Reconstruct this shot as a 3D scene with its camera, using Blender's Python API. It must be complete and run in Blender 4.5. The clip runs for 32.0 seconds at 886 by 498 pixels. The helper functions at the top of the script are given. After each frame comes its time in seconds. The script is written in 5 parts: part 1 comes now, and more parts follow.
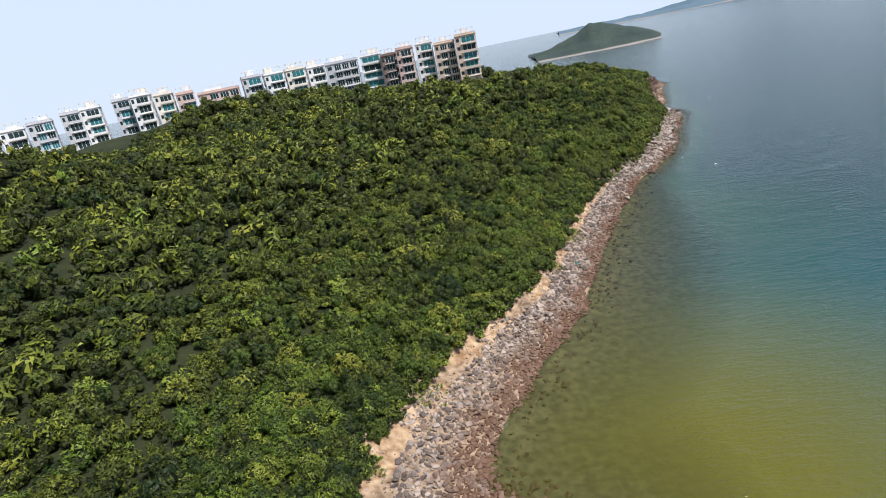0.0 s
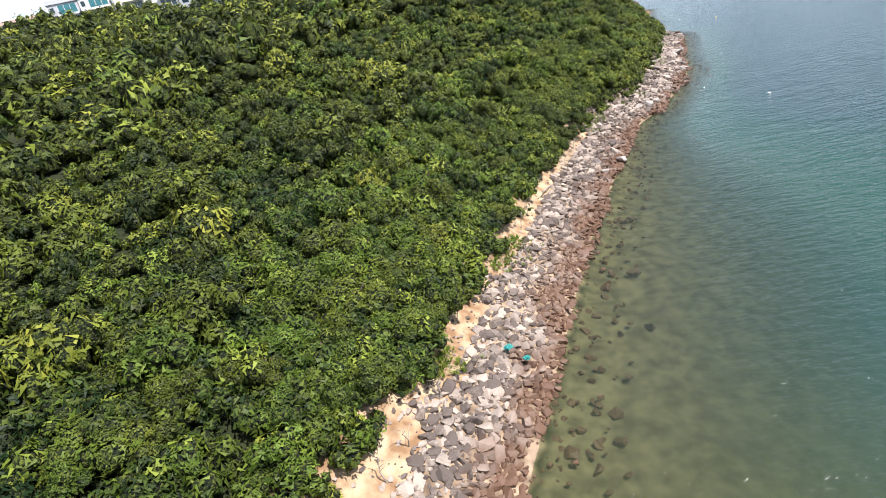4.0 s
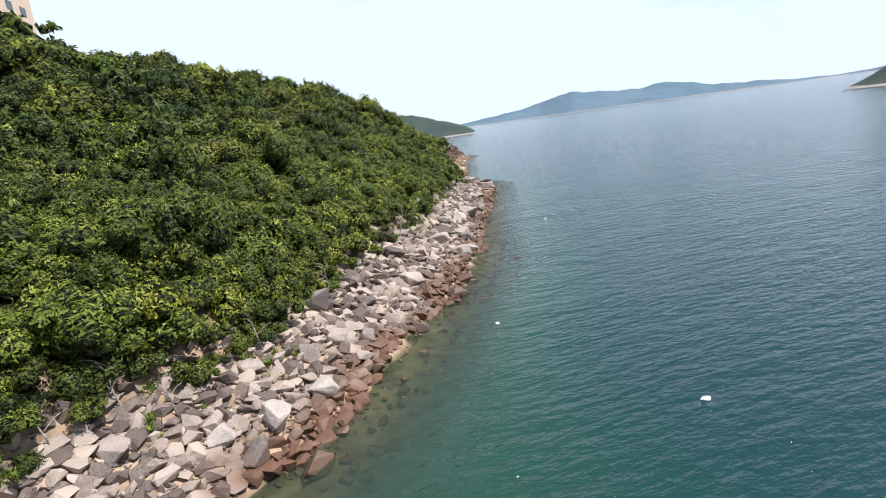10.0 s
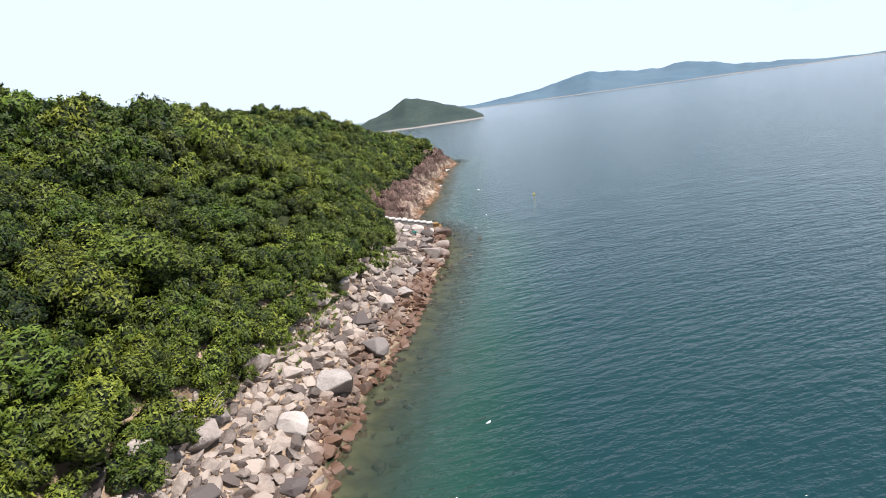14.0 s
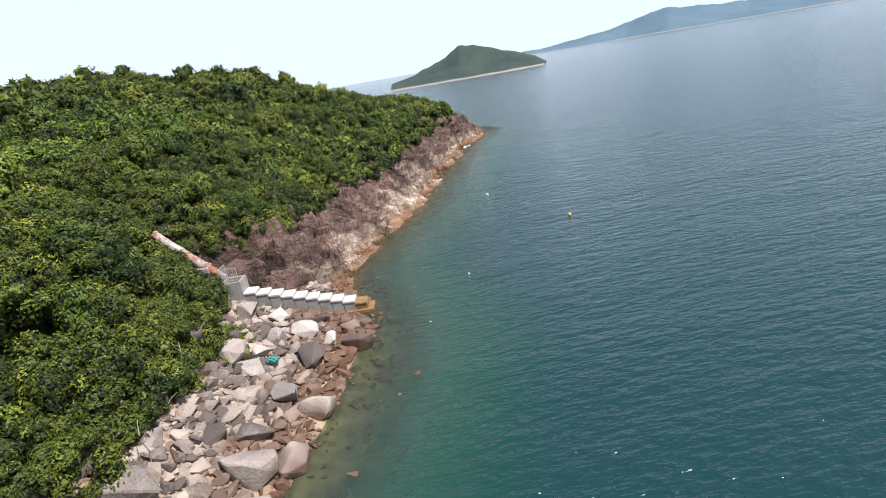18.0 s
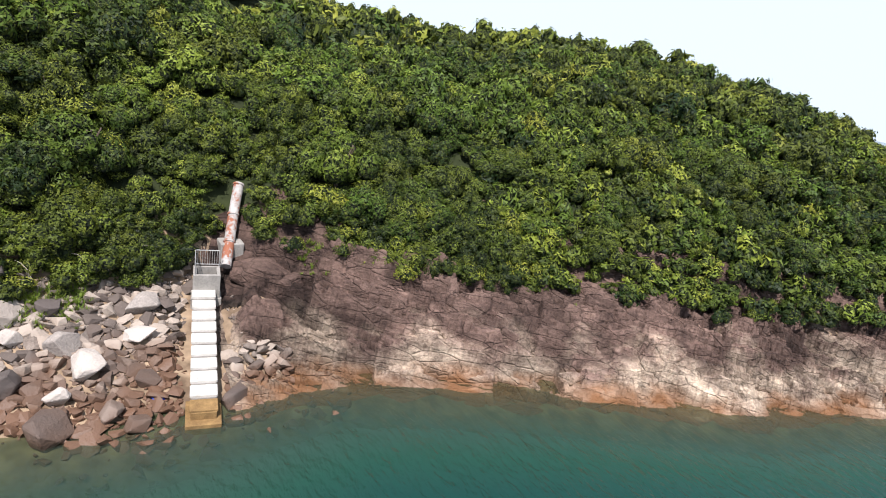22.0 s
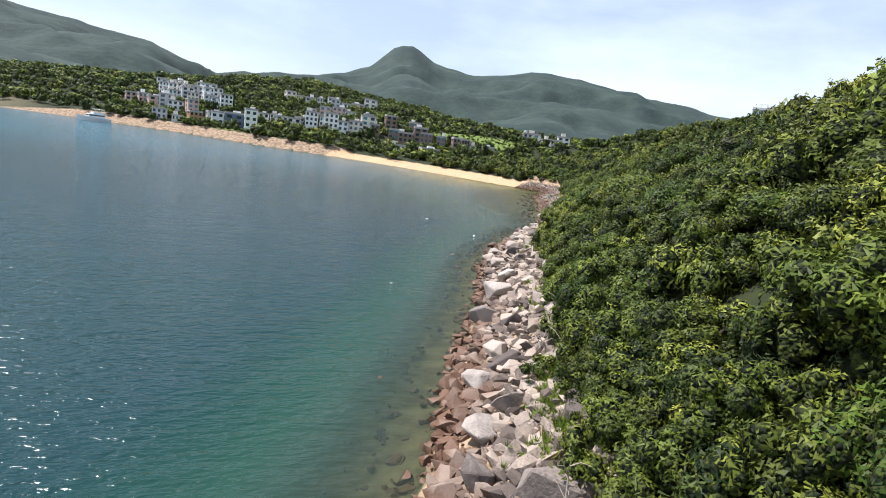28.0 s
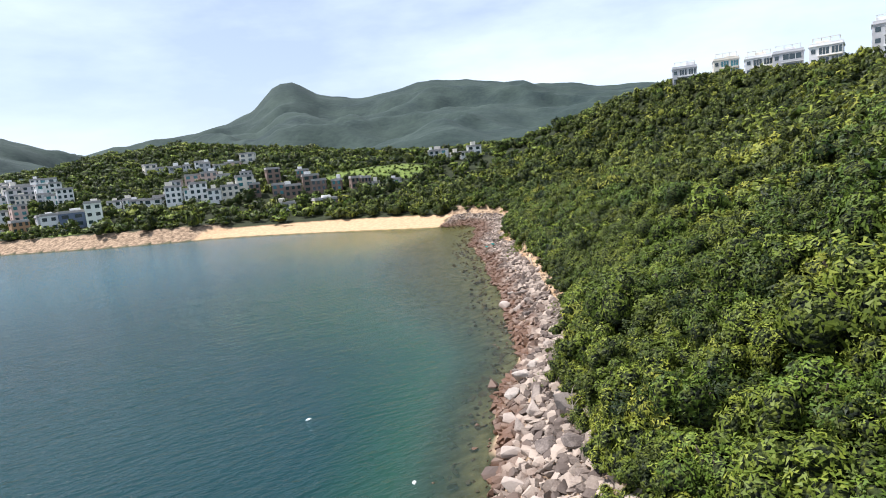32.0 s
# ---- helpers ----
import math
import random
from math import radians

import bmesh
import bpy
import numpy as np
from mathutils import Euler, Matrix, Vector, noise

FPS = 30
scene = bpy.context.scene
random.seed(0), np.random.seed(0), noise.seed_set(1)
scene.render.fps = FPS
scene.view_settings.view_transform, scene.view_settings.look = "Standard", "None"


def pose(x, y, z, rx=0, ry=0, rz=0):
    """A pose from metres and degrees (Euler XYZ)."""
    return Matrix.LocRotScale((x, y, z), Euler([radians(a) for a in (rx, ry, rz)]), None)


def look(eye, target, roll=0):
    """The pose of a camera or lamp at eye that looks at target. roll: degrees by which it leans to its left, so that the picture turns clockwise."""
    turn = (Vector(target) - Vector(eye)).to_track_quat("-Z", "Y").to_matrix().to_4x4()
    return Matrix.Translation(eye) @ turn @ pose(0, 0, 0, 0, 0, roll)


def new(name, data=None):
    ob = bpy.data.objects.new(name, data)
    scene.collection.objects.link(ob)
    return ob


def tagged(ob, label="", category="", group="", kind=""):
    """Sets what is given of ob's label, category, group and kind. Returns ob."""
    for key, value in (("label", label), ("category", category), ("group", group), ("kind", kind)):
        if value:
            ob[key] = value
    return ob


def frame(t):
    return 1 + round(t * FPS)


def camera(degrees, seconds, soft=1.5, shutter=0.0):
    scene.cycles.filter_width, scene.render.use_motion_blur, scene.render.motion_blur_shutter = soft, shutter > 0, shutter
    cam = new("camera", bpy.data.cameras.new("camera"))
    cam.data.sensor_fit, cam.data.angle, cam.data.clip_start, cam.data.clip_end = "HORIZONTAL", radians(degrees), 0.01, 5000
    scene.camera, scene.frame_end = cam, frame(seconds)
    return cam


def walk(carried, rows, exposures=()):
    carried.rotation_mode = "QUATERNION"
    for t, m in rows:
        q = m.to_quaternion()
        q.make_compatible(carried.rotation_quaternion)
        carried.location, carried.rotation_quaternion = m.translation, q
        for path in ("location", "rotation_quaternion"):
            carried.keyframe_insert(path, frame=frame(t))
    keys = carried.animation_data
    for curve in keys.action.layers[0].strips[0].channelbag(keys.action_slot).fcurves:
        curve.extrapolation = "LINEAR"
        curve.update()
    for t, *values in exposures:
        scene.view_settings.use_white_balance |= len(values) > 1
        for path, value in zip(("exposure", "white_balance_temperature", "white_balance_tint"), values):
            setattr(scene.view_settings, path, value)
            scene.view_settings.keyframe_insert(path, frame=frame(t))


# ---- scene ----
# ---------------------------------------------------------------- camera
cam = camera(76.2, 32.0, soft=1.0)
PATH = [
    (0, (0.0, 0.0, 40.957), (-0.001, 1.89, 40.304), -11.7),
    (0.5, (1.944, 6.458, 38.937), (1.922, 8.333, 38.241), -12.4),
    (1, (4.11, 12.782, 36.995), (4.064, 14.64, 36.257), -13.0),
    (1.5, (6.175, 19.045, 34.783), (6.103, 20.889, 34.012), -13.8),
    (2, (8.28, 25.161, 32.836), (8.185, 26.993, 32.039), -14.3),
    (2.5, (10.434, 31.611, 31.393), (10.359, 33.435, 30.576), -13.6),
    (4.5, (22.567, 69.785, 19.148), (22.706, 71.65, 18.438), -15.6),
    (5, (26.044, 77.113, 16.643), (26.329, 78.997, 16.035), -18.1),
    (5.5, (28.96, 84.006, 14.817), (29.408, 85.887, 14.305), -19.4),
    (6, (31.958, 90.101, 13.485), (32.541, 91.973, 13.087), -19.8),
    (6.5, (35.326, 95.148, 12.453), (35.986, 96.992, 12.045), -18.7),
    (7, (38.938, 100.453, 11.437), (39.591, 102.294, 11.01), -18.6),
    (7.5, (42.626, 105.532, 10.73), (43.269, 107.388, 10.352), -12.8),
    (8, (46.52, 110.915, 10.192), (47.152, 112.786, 9.873), -7.7),
    (8.5, (49.893, 114.986, 9.969), (50.523, 116.856, 9.64), -7.8),
    (9, (52.926, 118.541, 10.17), (53.556, 120.407, 9.822), -8.2),
    (9.5, (55.844, 121.709, 10.708), (56.462, 123.57, 10.316), -8.5),
    (10, (58.595, 125.149, 11.489), (59.219, 127.004, 11.074), -7.9),
    (10.5, (61.046, 128.38, 12.195), (61.655, 130.223, 11.715), -6.6),
    (11, (63.934, 132.436, 12.673), (64.526, 134.271, 12.142), -6.2),
    (11.5, (66.562, 135.346, 13.377), (67.147, 137.174, 12.817), -7.5),
    (12, (69.491, 139.372, 13.987), (70.07, 141.198, 13.413), -7.2),
    (12.5, (72.236, 142.865, 14.839), (72.823, 144.702, 14.308), -7.2),
    (13, (74.92, 146.54, 15.586), (75.504, 148.383, 15.072), -7.2),
    (13.5, (78.314, 151.457, 15.701), (78.886, 153.309, 15.208), -7.6),
    (14, (81.332, 156.351, 15.837), (81.897, 158.21, 15.362), -7.8),
    (14.5, (84.291, 160.852, 16.128), (84.845, 162.717, 15.663), -7.9),
    (15, (87.127, 165.126, 16.404), (87.671, 166.993, 15.938), -7.8),
    (15.5, (89.562, 169.633, 16.429), (90.097, 171.502, 15.961), -8.1),
    (17.5, (101.057, 188.473, 15.264), (101.407, 190.346, 14.655), -10.0),
    (18, (103.568, 192.209, 15.586), (103.878, 194.089, 14.98), -9.9),
    (18.5, (105.913, 195.485, 16.29), (106.226, 197.369, 15.697), -11.8),
    (19, (108.391, 198.423, 17.192), (108.685, 200.307, 16.588), -12.8),
    (19.5, (111.072, 201.605, 17.935), (111.272, 203.481, 17.271), -11.7),
    (20, (113.723, 205.494, 17.156), (113.672, 207.384, 16.503), -9.6),
    (20.5, (116.15, 209.033, 15.446), (115.803, 210.919, 14.879), -5.9),
    (21, (121.243, 213.792, 16.647), (120.451, 215.527, 16.045), 0.7),
    (21.5, (124.854, 219.626, 17.214), (123.645, 221.094, 16.596), 6.1),
    (22, (126.757, 225.649, 17.587), (125.23, 226.777, 16.956), 10.5),
    (22.5, (127.318, 232.137, 17.321), (125.553, 232.812, 16.667), 13.2),
    (23, (125.091, 238.023, 16.458), (123.213, 238.214, 15.796), 13.5),
    (23.5, (121.872, 242.543, 15.426), (120.010, 242.233, 14.765), 9.2),
    (24, (117.938, 246.294, 12.263), (116.192, 245.442, 11.789), 3.2),
    (24.5, (114.448, 246.416, 11.922), (112.872, 245.270, 11.469), 4.5),
    (25, (111.594, 244.655, 10.996), (110.172, 243.314, 10.568), 7.8),
    (25.5, (109.951, 243.560, 10.961), (108.769, 241.987, 10.597), 9.0),
    (26, (108.063, 243.426, 11.327), (107.11, 241.711, 10.938), 14.4),
    (26.5, (106.364, 239.545, 10.73), (105.562, 237.758, 10.326), 22.7),
    (28.5, (102.041, 220.886, 12.501), (101.284, 219.072, 12.129), -0.2),
    (29, (100.985, 216.585, 12.962), (100.115, 214.835, 12.54), -8.0),
    (29.5, (99.314, 211.736, 13.836), (98.357, 210.046, 13.361), -13.6),
    (30, (96.532, 205.899, 14.907), (95.569, 204.222, 14.396), -14.6),
    (30.5, (93.379, 199.963, 15.87), (92.422, 198.279, 15.37), -13.0),
    (31, (90.287, 194.05, 16.607), (89.337, 192.341, 16.187), -5.6),
    (31.5, (86.734, 188.266, 17.55), (85.793, 186.545, 17.16), -5.3),
    (32, (83.163, 182.775, 18.665), (82.222, 181.037, 18.359), -5.4),
]
walk(cam, [(t, look(eye, target, roll)) for t, eye, target, roll in PATH],
     exposures=[(t, s, 6400, 15) for t, s in ((0, 0.2), (2, 0.25), (4, 0.78), (6, 0.66), (10, 0.5), (20, 0.5), (25, 0.66), (32, 0.66))])

# ---------------------------------------------------------------- world, sun
SUN_AZ, SUN_EL = math.atan2(0.76, -0.65), radians(60)
world = bpy.data.worlds.new("world")
scene.world = world
world.use_nodes = True
wn, wl = world.node_tree.nodes, world.node_tree.links
wn.clear()
w_out, w_bg = wn.new("ShaderNodeOutputWorld"), wn.new("ShaderNodeBackground")
w_sky = wn.new("ShaderNodeTexSky")
w_sky.sky_type, w_sky.sun_disc = "NISHITA", False
w_sky.sun_elevation, w_sky.sun_rotation = SUN_EL, SUN_AZ
w_sky.air_density, w_sky.dust_density, w_sky.ozone_density = 1.0, 1.0, 2.5
# bright summer haze and cloud banks low down, clearer blue overhead
w_co, w_map, w_noise = wn.new("ShaderNodeTexCoord"), wn.new("ShaderNodeMapping"), wn.new("ShaderNodeTexNoise")
w_map.inputs["Scale"].default_value = (1.0, 1.0, 3.2)
w_noise.inputs["Scale"].default_value, w_noise.inputs["Detail"].default_value, w_noise.inputs["Roughness"].default_value = 1.9, 8.0, 0.55
w_sep, w_side, w_rise, w_lift, w_ramp, w_mix = (wn.new("ShaderNodeSeparateXYZ"), wn.new("ShaderNodeMath"), wn.new("ShaderNodeMapRange"), wn.new("ShaderNodeMath"),
                                               wn.new("ShaderNodeValToRGB"), wn.new("ShaderNodeMixRGB"))
w_side.operation, w_side.inputs[1].default_value = "MULTIPLY_ADD", 0.15
w_rise.inputs["From Min"].default_value, w_rise.inputs["From Max"].default_value = 0.05, 0.75
w_rise.inputs["To Min"].default_value, w_rise.inputs["To Max"].default_value = 0.17, -0.42
w_lift.operation = "ADD"
w_ramp.color_ramp.elements[0].position, w_ramp.color_ramp.elements[1].position = 0.36, 0.66
w_ramp.color_ramp.elements[0].color, w_ramp.color_ramp.elements[1].color = (0.42, 0.42, 0.42, 1), (0.97, 0.97, 0.97, 1)
w_mix.inputs[2].default_value = (7.9, 9.4, 10.9, 1)
wl.new(w_co.outputs["Generated"], w_map.inputs["Vector"])
wl.new(w_map.outputs["Vector"], w_noise.inputs["Vector"])
wl.new(w_co.outputs["Generated"], w_sep.inputs["Vector"])
wl.new(w_sep.outputs["Y"], w_side.inputs[0])
wl.new(w_noise.outputs["Fac"], w_side.inputs[2])
wl.new(w_sep.outputs["Z"], w_rise.inputs["Value"])
wl.new(w_side.outputs[0], w_lift.inputs[0])
wl.new(w_rise.outputs["Result"], w_lift.inputs[1])
wl.new(w_lift.outputs[0], w_ramp.inputs["Fac"])
wl.new(w_ramp.outputs["Color"], w_mix.inputs["Fac"])
wl.new(w_sky.outputs["Color"], w_mix.inputs[1])
wl.new(w_mix.outputs["Color"], w_bg.inputs["Color"])
w_bg.inputs["Strength"].default_value = 0.079
wl.new(w_bg.outputs["Background"], w_out.inputs["Surface"])

sun = new("sun", bpy.data.lights.new("sun", "SUN"))
sun.data.energy, sun.data.angle, sun.data.color = 5.0, radians(0.6), (1.0, 0.975, 0.945)
s_dir = Vector((math.sin(SUN_AZ) * math.cos(SUN_EL), math.cos(SUN_AZ) * math.cos(SUN_EL), math.sin(SUN_EL)))
sun.matrix_world = look(s_dir * 300, (0, 0, 0))

# ---------------------------------------------------------------- materials
def material(name, c1, c2, scale=1.0, rough=0.85, bump=0.3, fine=8.0, metal=0.0, spec=0.3, c3=None, island=False, objrand=0.0):
    """Two-scale noise colour with bump, in metres of the world."""
    m = bpy.data.materials.new(name)
    m.use_nodes = True
    n, l = m.node_tree.nodes, m.node_tree.links
    b = n["Principled BSDF"]
    b.inputs["Roughness"].default_value, b.inputs["Metallic"].default_value = rough, metal
    b.inputs["Specular IOR Level"].default_value = spec
    geo = n.new("ShaderNodeNewGeometry")
    big, small = n.new("ShaderNodeTexNoise"), n.new("ShaderNodeTexNoise")
    big.inputs["Scale"].default_value, big.inputs["Detail"].default_value = scale, 5.0
    small.inputs["Scale"].default_value, small.inputs["Detail"].default_value = scale * fine, 6.0
    for t in (big, small):
        l.new(geo.outputs["Position"], t.inputs["Vector"])
    add = n.new("ShaderNodeMath")
    add.operation, add.inputs[1].default_value = "MULTIPLY_ADD", 0.65
    half = n.new("ShaderNodeMath")
    half.operation, half.inputs[1].default_value = "MULTIPLY", 0.35
    l.new(small.outputs["Fac"], half.inputs[0])
    l.new(big.outputs["Fac"], add.inputs[0])
    l.new(half.outputs[0], add.inputs[2])
    fac = add.outputs[0]
    if island or objrand:
        r = n.new("ShaderNodeMath")
        r.operation, r.inputs[1].default_value = "MULTIPLY_ADD", objrand or 0.35
        if island:
            l.new(geo.outputs["Random Per Island"], r.inputs[0])
        else:
            oi = n.new("ShaderNodeObjectInfo")
            l.new(oi.outputs["Random"], r.inputs[0])
        sh = n.new("ShaderNodeMath")
        sh.operation, sh.inputs[1].default_value = "SUBTRACT", 0.5 * (objrand or 0.35)
        l.new(fac, sh.inputs[0])
        l.new(sh.outputs[0], r.inputs[2])
        fac = r.outputs[0]
    ramp = n.new("ShaderNodeValToRGB")
    ramp.color_ramp.elements[0].position, ramp.color_ramp.elements[1].position = 0.32, 0.68
    ramp.color_ramp.elements[0].color, ramp.color_ramp.elements[1].color = (*c1, 1), (*c2, 1)
    if c3:
        e = ramp.color_ramp.elements.new(0.85)
        e.color = (*c3, 1)
    l.new(fac, ramp.inputs["Fac"])
    l.new(ramp.outputs["Color"], b.inputs["Base Color"])
    if bump:
        bp = n.new("ShaderNodeBump")
        bp.inputs["Strength"].default_value, bp.inputs["Distance"].default_value = bump, 0.3 / max(scale, 0.02) * 0.3
        l.new(add.outputs[0], bp.inputs["Height"])
        l.new(bp.outputs["Normal"], b.inputs["Normal"])
    return m


def node_of(m, kind):
    return next(x for x in m.node_tree.nodes if x.bl_idname == kind)


def rock_material(name, dry1, dry2, wet, wet_top, objrand=0.0, island=False, scale=0.8):
    """Weathered rock, stained rusty brown up to the tide mark."""
    m = material(name, dry1, dry2, scale, 0.9, 0.9, 11.0, island=island, objrand=objrand, spec=0.2, c3=tuple(1.15 * c for c in dry2))
    n, l = m.node_tree.nodes, m.node_tree.links
    b, ramp = n["Principled BSDF"], node_of(m, "ShaderNodeValToRGB")
    geo = node_of(m, "ShaderNodeNewGeometry")
    sep, tn, mr = n.new("ShaderNodeSeparateXYZ"), n.new("ShaderNodeTexNoise"), n.new("ShaderNodeMapRange")
    tn.inputs["Scale"].default_value = 0.35
    l.new(geo.outputs["Position"], tn.inputs["Vector"])
    l.new(geo.outputs["Position"], sep.inputs["Vector"])
    ad = n.new("ShaderNodeMath")
    ad.operation, ad.inputs[1].default_value = "MULTIPLY_ADD", 2.8
    l.new(tn.outputs["Fac"], ad.inputs[0])
    l.new(sep.outputs["Z"], ad.inputs[2])
    mr.inputs["From Min"].default_value, mr.inputs["From Max"].default_value = wet_top + 0.9, wet_top + 1.9
    l.new(ad.outputs[0], mr.inputs["Value"])
    mix = n.new("ShaderNodeMixRGB")
    mix.inputs[1].default_value = (*wet, 1)
    wetmix = n.new("ShaderNodeMixRGB")
    wetmix.blend_type, wetmix.inputs["Fac"].default_value = "MULTIPLY", 0.55
    wetmix.inputs[1].default_value = (*[c * 1.2 for c in wet], 1)
    bright = n.new("ShaderNodeMixRGB")
    bright.inputs["Fac"].default_value, bright.inputs[2].default_value = 0.45, (1, 1, 1, 1)
    l.new(ramp.outputs["Color"], bright.inputs[1])
    l.new(bright.outputs["Color"], wetmix.inputs[2])
    l.new(wetmix.outputs["Color"], mix.inputs[1])
    l.new(mr.outputs["Result"], mix.inputs["Fac"])
    l.new(ramp.outputs["Color"], mix.inputs[2])
    l.new(mix.outputs["Color"], b.inputs["Base Color"])
    rm = n.new("ShaderNodeMapRange")
    rm.inputs["To Min"].default_value, rm.inputs["To Max"].default_value = 0.45, 0.92
    l.new(mr.outputs["Result"], rm.inputs["Value"])
    l.new(rm.outputs["Result"], b.inputs["Roughness"])
    return m


def bedrock_material():
    """Purple-brown rock, bleached in its lower half, rusty at the tide mark."""
    m = rock_material("bedrock", (0.060, 0.037, 0.030), (0.175, 0.114, 0.090), (0.23, 0.115, 0.055), 0.35, scale=0.55)
    n, l = m.node_tree.nodes, m.node_tree.links
    ramp, geo = node_of(m, "ShaderNodeValToRGB"), node_of(m, "ShaderNodeNewGeometry")
    sep, nz, ad, mr, mx = (n.new("ShaderNodeSeparateXYZ"), n.new("ShaderNodeTexNoise"), n.new("ShaderNodeMath"), n.new("ShaderNodeMapRange"), n.new("ShaderNodeMixRGB"))
    nz.inputs["Scale"].default_value, nz.inputs["Detail"].default_value = 0.22, 5.0
    l.new(geo.outputs["Position"], nz.inputs["Vector"])
    l.new(geo.outputs["Position"], sep.inputs["Vector"])
    ad.operation, ad.inputs[1].default_value = "MULTIPLY_ADD", 7.0
    l.new(nz.outputs["Fac"], ad.inputs[0])
    l.new(sep.outputs["Z"], ad.inputs[2])
    mr.inputs["From Min"].default_value, mr.inputs["From Max"].default_value = 4.7, 5.9
    l.new(ad.outputs[0], mr.inputs["Value"])
    pale = n.new("ShaderNodeValToRGB")
    pale.color_ramp.elements[0].position, pale.color_ramp.elements[1].position = 0.35, 0.6
    pale.color_ramp.elements[0].color, pale.color_ramp.elements[1].color = (0.120, 0.082, 0.062, 1), (0.40, 0.315, 0.235, 1)
    l.new(ramp.inputs["Fac"].links[0].from_socket, pale.inputs["Fac"])
    outs = [k.to_socket for k in ramp.outputs["Color"].links]
    l.new(mr.outputs["Result"], mx.inputs["Fac"])
    l.new(pale.outputs["Color"], mx.inputs[1])
    l.new(ramp.outputs["Color"], mx.inputs[2])
    mp, bed, bramp = n.new("ShaderNodeMapping"), n.new("ShaderNodeTexNoise"), n.new("ShaderNodeMapRange")
    strike = n.new("ShaderNodeMapping")
    strike.inputs["Rotation"].default_value = (radians(11), 0, radians(23))
    l.new(geo.outputs["Position"], strike.inputs["Vector"])
    mp.inputs["Scale"].default_value = (1.2, 0.5, 1.7)
    l.new(strike.outputs["Vector"], mp.inputs["Vector"])
    bed.inputs["Scale"].default_value, bed.inputs["Detail"].default_value, bed.inputs["Roughness"].default_value = 1.0, 9.0, 0.7
    l.new(mp.outputs["Vector"], bed.inputs["Vector"])
    bramp.inputs["From Min"].default_value, bramp.inputs["From Max"].default_value = 0.36, 0.62
    bramp.inputs["To Min"].default_value, bramp.inputs["To Max"].default_value = 0.70, 1.25
    l.new(bed.outputs["Fac"], bramp.inputs["Value"])
    crack, cmr, cmul = n.new("ShaderNodeTexVoronoi"), n.new("ShaderNodeMapRange"), n.new("ShaderNodeMath")
    crack.feature = "DISTANCE_TO_EDGE"
    crack.inputs["Scale"].default_value = 0.85
    l.new(mp.outputs["Vector"], crack.inputs["Vector"])
    cmr.inputs["From Max"].default_value = 0.05
    cmr.inputs["To Min"].default_value = 0.66
    l.new(crack.outputs["Distance"], cmr.inputs["Value"])
    cmul.operation = "MULTIPLY"
    l.new(cmr.outputs["Result"], cmul.inputs[0])
    l.new(bramp.outputs["Result"], cmul.inputs[1])
    bp = n.new("ShaderNodeBump")
    bp.inputs["Strength"].default_value, bp.inputs["Distance"].default_value = 0.9, 0.25
    l.new(cmul.outputs[0], bp.inputs["Height"])
    old = node_of(m, "ShaderNodeBump")
    l.new(old.outputs["Normal"], bp.inputs["Normal"])
    l.new(bp.outputs["Normal"], n["Principled BSDF"].inputs["Normal"])
    tone_in = n.new("ShaderNodeVectorMath")
    tone_in.operation = "SCALE"
    l.new(mx.outputs["Color"], tone_in.inputs[0])
    l.new(cmul.outputs[0], tone_in.inputs["Scale"])
    at, tm, sc_ = n.new("ShaderNodeAttribute"), n.new("ShaderNodeMath"), n.new("ShaderNodeVectorMath")
    at.attribute_name = "tone"
    tm.operation, tm.inputs[1].default_value, tm.inputs[2].default_value = "MULTIPLY_ADD", 1.5, 1.0
    sc_.operation = "SCALE"
    l.new(at.outputs["Fac"], tm.inputs[0])
    l.new(tone_in.outputs["Vector"], sc_.inputs[0])
    l.new(tm.outputs[0], sc_.inputs["Scale"])
    for o in outs:
        l.new(sc_.outputs["Vector"], o)
    return m


